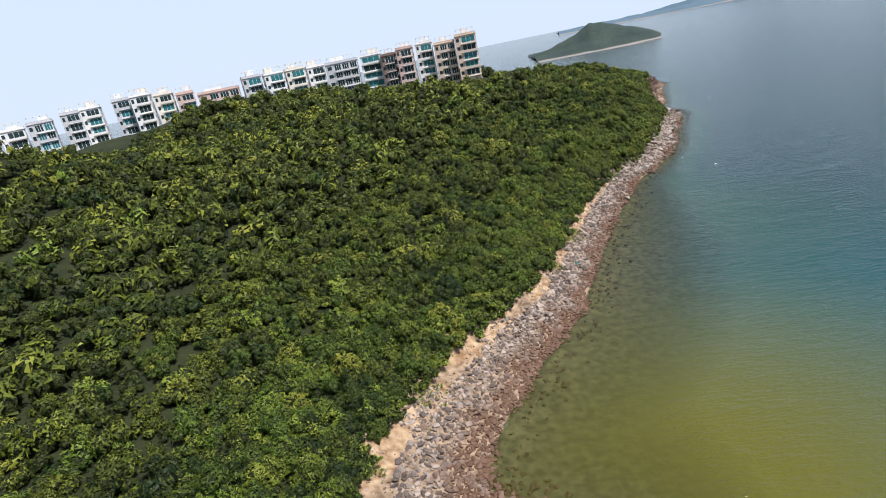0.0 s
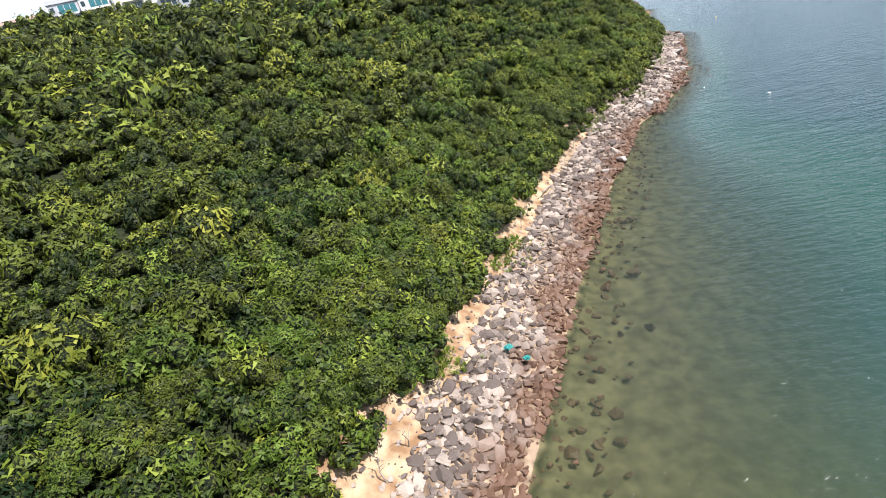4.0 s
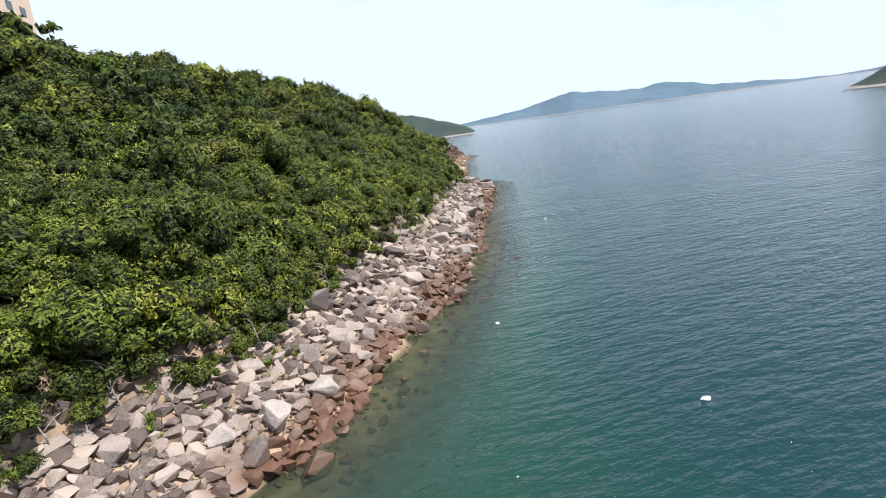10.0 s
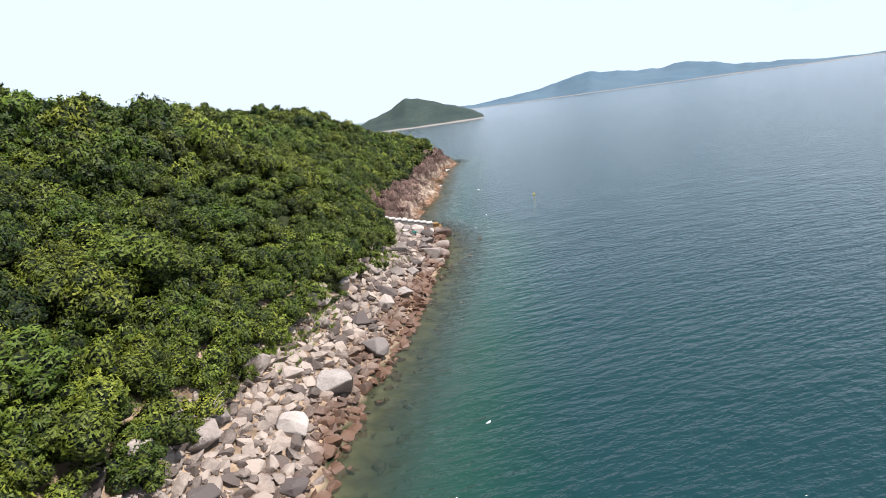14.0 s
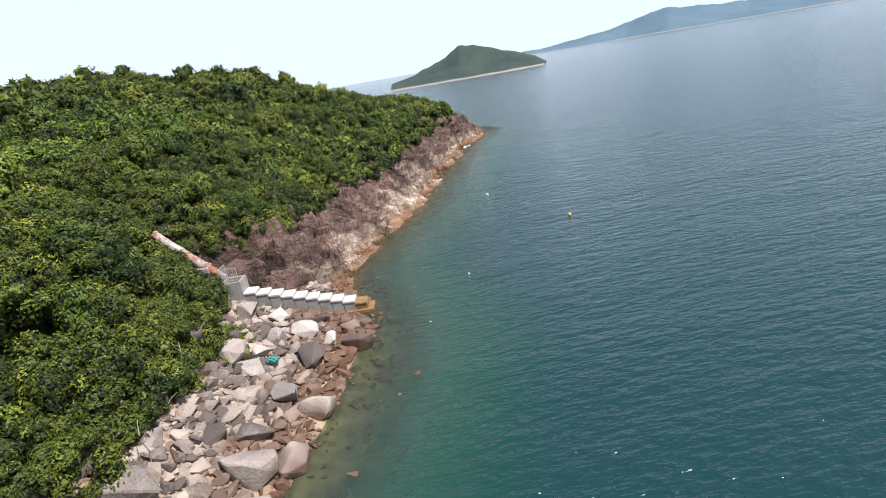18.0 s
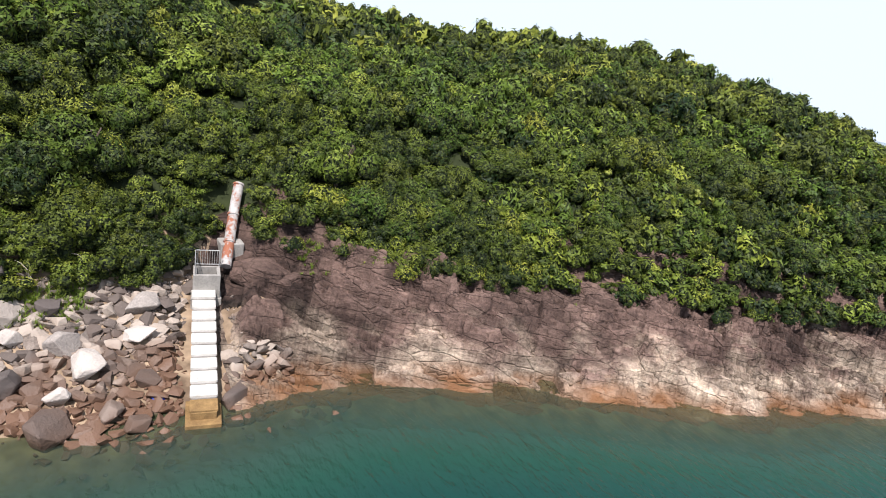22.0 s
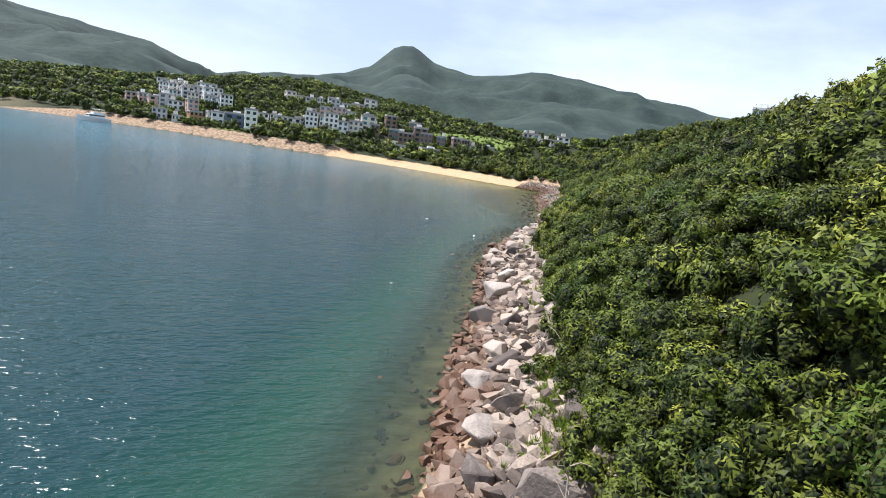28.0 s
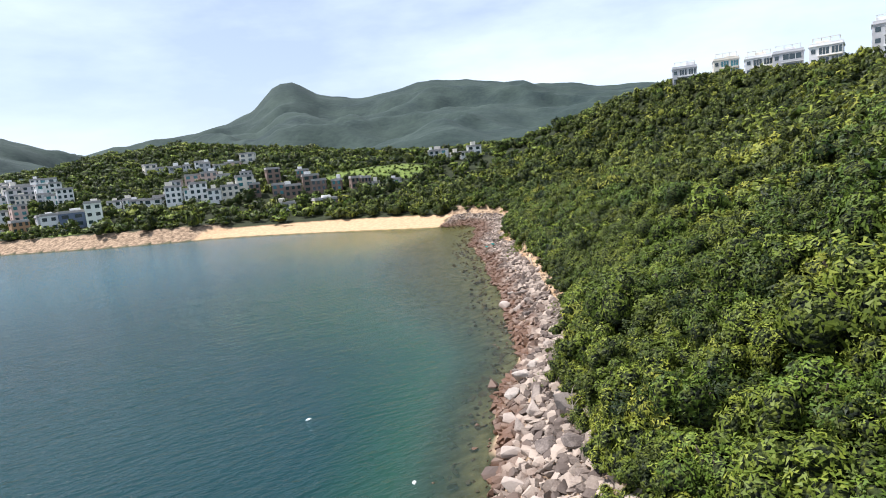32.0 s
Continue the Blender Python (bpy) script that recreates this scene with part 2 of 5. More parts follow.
def leaf_material(name, c1, c2, c3, patch=0.12, crowned=False):
    """Leaves: colour from patches of the hillside, from the crown they belong to, a little from leaf to leaf, and
    lighter on clump tops as painted top light; shaded by the roundness of their clump.
    """
    m = material(name, c1, c2, patch, 0.55, 0.0, 4.0, spec=0.2, c3=c3, island=True, objrand=0.20)
    n, l = m.node_tree.nodes, m.node_tree.links
    b, out, ramp = n["Principled BSDF"], n["Material Output"], node_of(m, "ShaderNodeValToRGB")
    tr, mx = n.new("ShaderNodeBsdfTranslucent"), n.new("ShaderNodeMixShader")
    mx.inputs["Fac"].default_value = 0.16
    l.new(ramp.outputs["Color"], tr.inputs["Color"])
    if crowned:
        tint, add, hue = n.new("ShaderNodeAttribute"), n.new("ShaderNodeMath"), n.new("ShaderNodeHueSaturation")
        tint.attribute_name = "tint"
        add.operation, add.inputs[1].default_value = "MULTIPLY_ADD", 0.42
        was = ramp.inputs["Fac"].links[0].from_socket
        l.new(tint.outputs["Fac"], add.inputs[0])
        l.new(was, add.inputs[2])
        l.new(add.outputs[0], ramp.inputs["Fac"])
        kind, oi, sum_, fr, mr = n.new("ShaderNodeAttribute"), n.new("ShaderNodeObjectInfo"), n.new("ShaderNodeMath"), n.new("ShaderNodeMath"), n.new("ShaderNodeMapRange")
        kind.attribute_name = "kind"
        l.new(kind.outputs["Fac"], sum_.inputs[0])
        l.new(oi.outputs["Random"], sum_.inputs[1])
        fr.operation = "FRACT"
        l.new(sum_.outputs[0], fr.inputs[0])
        mr.inputs["To Min"].default_value, mr.inputs["To Max"].default_value = 0.478, 0.528
        l.new(fr.outputs[0], mr.inputs["Value"])
        l.new(mr.outputs["Result"], hue.inputs["Hue"])
        l.new(ramp.outputs["Color"], hue.inputs["Color"])
        l.new(hue.outputs["Color"], b.inputs["Base Color"])
        l.new(hue.outputs["Color"], tr.inputs["Color"])
        bulge, turn, vm, nm = n.new("ShaderNodeAttribute"), n.new("ShaderNodeVectorTransform"), n.new("ShaderNodeMix"), n.new("ShaderNodeVectorMath")
        bulge.attribute_name = "bulge"
        turn.vector_type, turn.convert_from, turn.convert_to = "NORMAL", "OBJECT", "WORLD"
        vm.data_type, vm.inputs["Factor"].default_value = "VECTOR", 0.5
        nm.operation = "NORMALIZE"
        l.new(bulge.outputs["Vector"], turn.inputs["Vector"])
        l.new(node_of(m, "ShaderNodeNewGeometry").outputs["True Normal"], vm.inputs[4])
        l.new(turn.outputs["Vector"], vm.inputs[5])
        l.new(vm.outputs[1], nm.inputs[0])
        l.new(nm.outputs["Vector"], b.inputs["Normal"])
    l.new(b.outputs["BSDF"], mx.inputs[1])
    l.new(tr.outputs["BSDF"], mx.inputs[2])
    l.new(mx.outputs["Shader"], out.inputs["Surface"])
    return m


M_LEAF = leaf_material("leaves", (0.013, 0.025, 0.006), (0.115, 0.152, 0.018), (0.235, 0.265, 0.036), 0.09, crowned=True)
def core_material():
    """Filler under the leaves: small green cells, the dark ones painting the shade of gaps."""
    m = material("inner_foliage_painted_shade", (0.012, 0.022, 0.004), (0.03, 0.05, 0.008), 0.8, 0.9, 0.0)
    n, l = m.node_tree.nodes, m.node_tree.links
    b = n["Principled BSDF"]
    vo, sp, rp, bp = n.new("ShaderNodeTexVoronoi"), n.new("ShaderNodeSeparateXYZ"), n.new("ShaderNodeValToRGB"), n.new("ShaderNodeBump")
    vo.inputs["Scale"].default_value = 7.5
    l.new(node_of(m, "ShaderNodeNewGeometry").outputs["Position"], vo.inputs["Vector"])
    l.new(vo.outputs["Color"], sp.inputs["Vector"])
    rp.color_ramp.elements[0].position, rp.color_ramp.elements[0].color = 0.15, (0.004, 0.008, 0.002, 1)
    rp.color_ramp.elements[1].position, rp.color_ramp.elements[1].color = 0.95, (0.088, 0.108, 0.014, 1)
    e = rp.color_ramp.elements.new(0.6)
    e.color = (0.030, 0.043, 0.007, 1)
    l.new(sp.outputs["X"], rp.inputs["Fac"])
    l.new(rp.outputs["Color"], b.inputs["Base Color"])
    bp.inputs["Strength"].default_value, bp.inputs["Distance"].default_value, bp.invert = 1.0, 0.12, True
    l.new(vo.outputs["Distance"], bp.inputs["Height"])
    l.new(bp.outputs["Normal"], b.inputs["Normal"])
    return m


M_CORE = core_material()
M_BARK = material("bark", (0.07, 0.05, 0.035), (0.16, 0.12, 0.09), 3.0, 0.9, 0.4)
M_GRASS = leaf_material("grass", (0.10, 0.15, 0.02), (0.17, 0.23, 0.03), (0.24, 0.26, 0.05), 0.5)
M_ROCK = rock_material("boulder_rock", (0.105, 0.086, 0.077), (0.33, 0.278, 0.236), (0.128, 0.083, 0.060), 0.7, objrand=0.8)
M_STONE = rock_material("small_stones", (0.114, 0.090, 0.076), (0.33, 0.270, 0.220), (0.148, 0.086, 0.056), 0.95, island=True, objrand=0.8)
M_PALE_ROCK = rock_material("pale_boulder_rock", (0.20, 0.172, 0.152), (0.44, 0.385, 0.335), (0.15, 0.105, 0.078), 0.35, objrand=0.5)
M_CLIFF = bedrock_material()
M_CONC = material("concrete", (0.19, 0.175, 0.155), (0.35, 0.325, 0.29), 1.6, 0.9, 0.15, 6.0)
M_CONC_TOP = material("sunbleached_concrete", (0.36, 0.335, 0.295), (0.58, 0.55, 0.50), 1.8, 0.9, 0.1, 6.0)
M_RUST = material("rusted_waterline_concrete", (0.13, 0.075, 0.03), (0.31, 0.19, 0.075), 2.5, 0.9, 0.3)
M_PIPE = material("weathered_pipe", (0.27, 0.10, 0.055), (0.31, 0.275, 0.25), 1.1, 0.8, 0.3, 5.0, c3=(0.43, 0.40, 0.37))
p_ramp = node_of(M_PIPE, "ShaderNodeValToRGB").color_ramp
p_ramp.elements[0].position, p_ramp.elements[1].position, p_ramp.elements[2].position = 0.46, 0.52, 0.62
M_STEEL = material("grey_steel", (0.35, 0.34, 0.32), (0.5, 0.49, 0.47), 8.0, 0.5, 0.0, metal=0.4)


def ground_material():
    """Bare soil near the shore, sand on the beach, leaf litter and turf under the trees, mud and stones under water."""
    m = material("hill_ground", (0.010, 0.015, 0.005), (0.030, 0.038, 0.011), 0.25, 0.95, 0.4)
    n, l = m.node_tree.nodes, m.node_tree.links
    b, last = n["Principled BSDF"], node_of(m, "ShaderNodeValToRGB").outputs["Color"]
    for name, lo, hi, c in (("soil", 0.25, 0.6, ((0.13, 0.088, 0.056), (0.36, 0.26, 0.17))),
                            ("sand", 0.3, 0.6, ((0.40, 0.26, 0.145), (0.50, 0.345, 0.205))),
                            ("bank", 0.25, 0.6, ((0.22, 0.125, 0.062), (0.48, 0.35, 0.215))),
                            ("turf", 0.2, 0.7, ((0.07, 0.115, 0.022), (0.17, 0.22, 0.045))),
                            ("bed", 0.2, 0.8, ((0.10, 0.082, 0.048), (0.22, 0.18, 0.105)))):
        at, nz, mr, rp, mx = (n.new("ShaderNodeAttribute"), n.new("ShaderNodeTexNoise"), n.new("ShaderNodeMapRange"),
                              n.new("ShaderNodeValToRGB"), n.new("ShaderNodeMixRGB"))
        at.attribute_name = name
        nz.inputs["Scale"].default_value, nz.inputs["Detail"].default_value = 0.9, 6.0
        l.new(node_of(m, "ShaderNodeNewGeometry").outputs["Position"], nz.inputs["Vector"])
        mr.inputs["From Min"].default_value, mr.inputs["From Max"].default_value = lo, hi
        l.new(at.outputs["Fac"], mr.inputs["Value"])
        rp.color_ramp.elements[0].position, rp.color_ramp.elements[1].position = 0.35, 0.65
        rp.color_ramp.elements[0].color, rp.color_ramp.elements[1].color = (*c[0], 1), (*c[1], 1)
        l.new(nz.outputs["Fac"], rp.inputs["Fac"])
        l.new(mr.outputs["Result"], mx.inputs["Fac"])
        l.new(last, mx.inputs[1])
        l.new(rp.outputs["Color"], mx.inputs[2])
        last = mx.outputs["Color"]
    l.new(last, b.inputs["Base Color"])
    return m


M_GROUND = ground_material()


def water_material():
    m = bpy.data.materials.new("sea_water")
    m.use_nodes = True
    n, l = m.node_tree.nodes, m.node_tree.links
    b, out = n["Principled BSDF"], n["Material Output"]
    geo = n.new("ShaderNodeNewGeometry")
    at = n.new("ShaderNodeAttribute")
    at.attribute_name = "depth"
    patch = n.new("ShaderNodeTexNoise")
    patch.inputs["Scale"].default_value, patch.inputs["Detail"].default_value = 0.03, 4.0
    l.new(geo.outputs["Position"], patch.inputs["Vector"])
    ramp = n.new("ShaderNodeValToRGB")
    cr = ramp.color_ramp
    cr.elements[0].position, cr.elements[0].color = 0.0, (0.055, 0.066, 0.054, 1)
    cr.elements[1].position, cr.elements[1].color = 1.0, (0.005, 0.031, 0.034, 1)
    for p, c in ((0.25, (0.030, 0.052, 0.038, 1)), (0.55, (0.011, 0.048, 0.032, 1)), (0.8, (0.005, 0.036, 0.030, 1))):
        e = cr.elements.new(p)
        e.color = c
    ad = n.new("ShaderNodeMath")
    ad.operation, ad.inputs[1].default_value = "MULTIPLY_ADD", 0.25
    sub = n.new("ShaderNodeMath")
    sub.operation, sub.inputs[1].default_value = "SUBTRACT", 0.125
    l.new(at.outputs["Fac"], sub.inputs[0])
    l.new(patch.outputs["Fac"], ad.inputs[0])
    l.new(sub.outputs[0], ad.inputs[2])
    l.new(ad.outputs[0], ramp.inputs["Fac"])
    bay, bm_ = n.new("ShaderNodeAttribute"), n.new("ShaderNodeMixRGB")
    bay.attribute_name = "bay"
    bm_.inputs[2].default_value = (0.013, 0.088, 0.116, 1)
    l.new(bay.outputs["Fac"], bm_.inputs["Fac"])
    l.new(ramp.outputs["Color"], bm_.inputs[1])
    silt, sm = n.new("ShaderNodeAttribute"), n.new("ShaderNodeMixRGB")
    silt.attribute_name = "silt"
    sm.inputs[2].default_value = (0.095, 0.092, 0.012, 1)
    l.new(silt.outputs["Fac"], sm.inputs["Fac"])
    l.new(bm_.outputs["Color"], sm.inputs[1])
    l.new(sm.outputs["Color"], b.inputs["Base Color"])
    b.inputs["Roughness"].default_value, b.inputs["IOR"].default_value = 0.13, 1.33
    bumps = None
    for sc, st, stretch in ((0.09, 0.24, 2.6), (0.36, 0.20, 2.8), (1.1, 0.15, 2.2), (3.6, 0.035, 1.6)):
        mp, nz, bp = n.new("ShaderNodeMapping"), n.new("ShaderNodeTexNoise"), n.new("ShaderNodeBump")
        mp.inputs["Rotation"].default_value = (0, 0, radians(25))
        mp.inputs["Scale"].default_value = (1.0, stretch, 1.0)
        nz.inputs["Scale"].default_value, nz.inputs["Detail"].default_value = sc, 3.0
        l.new(geo.outputs["Position"], mp.inputs["Vector"])
        l.new(mp.outputs["Vector"], nz.inputs["Vector"])
        l.new(nz.outputs["Fac"], bp.inputs["Height"])
        bp.inputs["Strength"].default_value, bp.inputs["Distance"].default_value = 1.0, st
        if bumps:
            l.new(bumps.outputs["Normal"], bp.inputs["Normal"])
        bumps = bp
    l.new(bumps.outputs["Normal"], b.inputs["Normal"])
    tr, mx, mr = n.new("ShaderNodeBsdfTransparent"), n.new("ShaderNodeMixShader"), n.new("ShaderNodeMapRange")
    tr.inputs["Color"].default_value = (0.74, 0.80, 0.68, 1)
    mr.inputs["From Min"].default_value, mr.inputs["From Max"].default_value = 0.0, 0.42
    mr.inputs["To Min"].default_value, mr.inputs["To Max"].default_value = 0.16, 1.0
    l.new(at.outputs["Fac"], mr.inputs["Value"])
    l.new(mr.outputs["Result"], mx.inputs["Fac"])
    l.new(tr.outputs["BSDF"], mx.inputs[1])
    l.new(b.outputs["BSDF"], mx.inputs[2])
    l.new(mx.outputs["Shader"], out.inputs["Surface"])
    return m


M_WATER = water_material()

# ---------------------------------------------------------------- helpers of this scene
def raw_mesh(name, verts, quads, mat, flat=False):
    """A mesh from arrays of corners and of faces that all have the same number of corners."""
    me = bpy.data.meshes.new(name)
    verts, quads = np.asarray(verts, np.float32), np.asarray(quads, np.int32)
    me.vertices.add(len(verts))
    me.vertices.foreach_set("co", verts.ravel())
    me.loops.add(quads.size)
    me.loops.foreach_set("vertex_index", quads.ravel())
    me.polygons.add(len(quads))
    me.polygons.foreach_set("loop_start", np.arange(len(quads), dtype=np.int32) * quads.shape[1])
    me.update(calc_edges=True)
    if mat:
        me.materials.append(mat)
    if flat:
        me.shade_flat()
    return me


def from_bm(name, bm, mat):
    me = bpy.data.meshes.new(name)
    bm.to_mesh(me)
    bm.free()
    me.materials.append(mat)
    return me


def part(name, bm, mat, parent, label=""):
    ob = new(name, from_bm(name, bm, mat))
    ob.parent = parent
    if label:
        ob["label"] = label
    return ob


def box(bm, x0, y0, z0, x1, y1, z1, bevel=0.0):
    r = bmesh.ops.create_cube(bm, size=1.0, matrix=Matrix.LocRotScale(((x0 + x1) / 2, (y0 + y1) / 2, (z0 + z1) / 2), None, (x1 - x0, y1 - y0, z1 - z0)))
    if bevel:
        es = list({e for v in r["verts"] for e in v.link_edges})
        bmesh.ops.bevel(bm, geom=es, offset=bevel, segments=1, affect="EDGES")
    return r["verts"]


def tube(bm, points, radii, sides=8):
    """A round limb through the points."""
    rings = []
    for i, p in enumerate(points):
        a, b = Vector(points[max(i - 1, 0)]), Vector(points[min(i + 1, len(points) - 1)])
        q = (b - a).to_track_quat("Z", "Y")
        rings.append([bm.verts.new(Vector(p) + q @ Vector((radii[i] * math.cos(k * math.tau / sides), radii[i] * math.sin(k * math.tau / sides), 0))) for k in range(sides)])
    for r0, r1 in zip(rings, rings[1:]):
        for k in range(sides):
            bm.faces.new((r0[k], r0[(k + 1) % sides], r1[(k + 1) % sides], r1[k]))
    for r in (list(reversed(rings[0])), rings[-1]):
        bm.faces.new(r)


def empty(name, m, label, category, group="", kind=""):
    ob = new(name)
    ob.matrix_world = m
    return tagged(ob, label, category, group, kind)


def smooth(a, b, x):
    t = np.clip((x - a) / (b - a), 0, 1)
    return t * t * (3 - 2 * t)


def fbm(x, y, scale, seed=0.0, octaves=4):
    """Cheap smooth value noise on arrays, about -1 to 1."""
    out, amp = np.zeros_like(x, dtype=float), 1.0
    for o in range(octaves):
        f = 2.0 ** o / scale
        px, py = x * f + seed * 13.7 + o * 5.1, y * f - seed * 7.3 + o * 9.2
        ix, iy = np.floor(px), np.floor(py)
        fx, fy = px - ix, py - iy
        fx, fy = fx * fx * (3 - 2 * fx), fy * fy * (3 - 2 * fy)

        def h(i, j):
            s = np.sin((ix + i) * 127.1 + (iy + j) * 311.7 + seed * 17.17) * 43758.5453
            return s - np.floor(s)

        v = (h(0, 0) * (1 - fx) + h(1, 0) * fx) * (1 - fy) + (h(0, 1) * (1 - fx) + h(1, 1) * fx) * fy
        out += amp * (2 * v - 1)
        amp *= 0.5
    return out / 1.9


# ---------------------------------------------------------------- plan of the shore
# waterline from the far end of the bay, along the beach and the rocky shore, round the headland
SHORE = [(524.7, -377.3), (333, -198.6), (232.1, -134.1), (161.4, -95.3), (126.1, -73.5), (92.8, -43.7), (70.6, -28.8), (54.5, -17.9), (34.5, 4), (9.5, 36.5), (-0.3, 46.5),
         (10.1, 65.5), (19.2, 78.4), (26.2, 92.3), (35.3, 110.2), (44.4, 126.1), (52.5, 140), (60.5, 148), (68.6, 158.9), (76.7, 170.8), (83.7, 185.7), (93.8, 204.6), (99.9, 216.5),
         (102.9, 227.4), (101.9, 237.3), (105.9, 247.3), (112, 259.2), (115, 268.1), (119.1, 277), (124.1, 290), (132.2, 307.8), (139.2, 321.7), (133.2, 337.6), (105.9, 357.5), (40.4, 377.3), (-80.7, 397.2), (-272.4, 466.7)]
# width of the bare belt between the water and the bushes at each of these points
BELT = [9, 9, 9, 8, 7, 7, 7, 12, 16, 15, 11.5, 9.0, 6.6, 6.2, 6.1, 5.9, 5.4, 4.8, 5.6, 5.2, 4.8, 4.3, 6.2, 9.0, 7.6, 7, 7, 7, 7, 7, 8, 7, 6, 5, 5, 5, 5]


def rounded(points, extra, steps=6):
    """Catmull-Rom through the points, with the extra values carried along."""
    p = np.array([(*a, b) for a, b in zip(points, extra)], float)
    p = np.vstack([2 * p[0] - p[1], p, 2 * p[-1] - p[-2]])
    out = []
    for i in range(1, len(p) - 2):
        for t in np.arange(steps) / steps:
            a, b, c, d = p[i - 1], p[i], p[i + 1], p[i + 2]
            out.append(0.5 * (2 * b + (c - a) * t + (2 * a - 5 * b + 4 * c - d) * t ** 2 + (3 * b - a - 3 * c + d) * t ** 3))
    out.append(p[-2])
    return np.array(out)


COAST = rounded(SHORE, BELT)
POLY = np.vstack([COAST[:, :2], [(-2600, 470), (-2600, -2600), (520, -2600)]])


def coast(x, y):
    """Distance from the waterline (positive on land), width of the bare belt there, and the place along the shore."""
    x, y = np.asarray(x, float), np.asarray(y, float)
    best, belt, along = np.full(x.shape, 1e9), np.zeros(x.shape), np.zeros(x.shape)
    a, b = COAST[:-1], COAST[1:]
    for i in range(len(a)):
        dx, dy = b[i, 0] - a[i, 0], b[i, 1] - a[i, 1]
        t = np.clip(((x - a[i, 0]) * dx + (y - a[i, 1]) * dy) / (dx * dx + dy * dy), 0, 1)
        d = np.hypot(x - a[i, 0] - t * dx, y - a[i, 1] - t * dy)
        near = d < best
        best = np.where(near, d, best)
        belt = np.where(near, a[i, 2] + t * (b[i, 2] - a[i, 2]), belt)
        along = np.where(near, i + t, along)
    inside = np.zeros(x.shape, bool)
    n = len(POLY)
    for i in range(n):
        (x0, y0), (x1, y1) = POLY[i], POLY[(i + 1) % n]
        if y0 == y1:
            continue
        cross = ((y0 > y) != (y1 > y)) & (x < (x1 - x0) * (y - y0) / (y1 - y0) + x0)
        inside ^= cross
    return np.where(inside, best, -best), belt, along / 6.0


# foot of the outfall, its chamber and the pipe above it: x, y, ground height there
GULLY = [(104.2, 230.8, 0.0), (100, 231.7, 0.5), (95.5, 232.6, 1.7), (94.1, 234.0, 2.5), (92.7, 234.5, 4.1), (89.0, 236.0, 7.4)]


def gully(x, y):
    """Distance from the line of the outfall and its pipe, and the ground height along it."""
    best, z = np.full(np.shape(x), 1e9), np.zeros(np.shape(x))
    for a, b in zip(GULLY, GULLY[1:]):
        dx, dy = b[0] - a[0], b[1] - a[1]
        t = np.clip(((x - a[0]) * dx + (y - a[1]) * dy) / (dx * dx + dy * dy), 0, 1)
        d = np.hypot(x - a[0] - t * dx, y - a[1] - t * dy)
        z = np.where(d < best, a[2] + t * (b[2] - a[2]), z)
        best = np.minimum(best, d)
    return best, z


# swells and hollows of the hillside: x, y, height
SWELLS = [(-130, -30, 1.3), (-100, -30, 4.8), (-70, -30, -2.4), (-40, -30, -5.0), (-130, 0, 2.2), (-100, 0, 2.9), (-130, 90, 4.0), (-100, 90, 1.5), (-40, 180, 1.9),
          (-10, 180, 2.7), (20, 180, 2.2), (-70, 210, 2.3), (-40, 210, 3.7), (-10, 210, 3.5), (20, 210, -1.2), (50, 210, 1.1), (80, 210, 2.9), (-40, 240, -1.1),
          (20, 240, -2.2), (50, 240, -0.9), (80, 240, 0.9), (-10, 270, -1.6), (50, 270, -2.3), (80, 270, 2.3), (20, 300, -1.1), (50, 300, 3.4), (110, 300, 1.3)]
A_BEACH, A_ROCKS, A_CLIFF, A_END = 6.6, 9.3, 23.75, 31.5   # places along the shore, as indices into SHORE


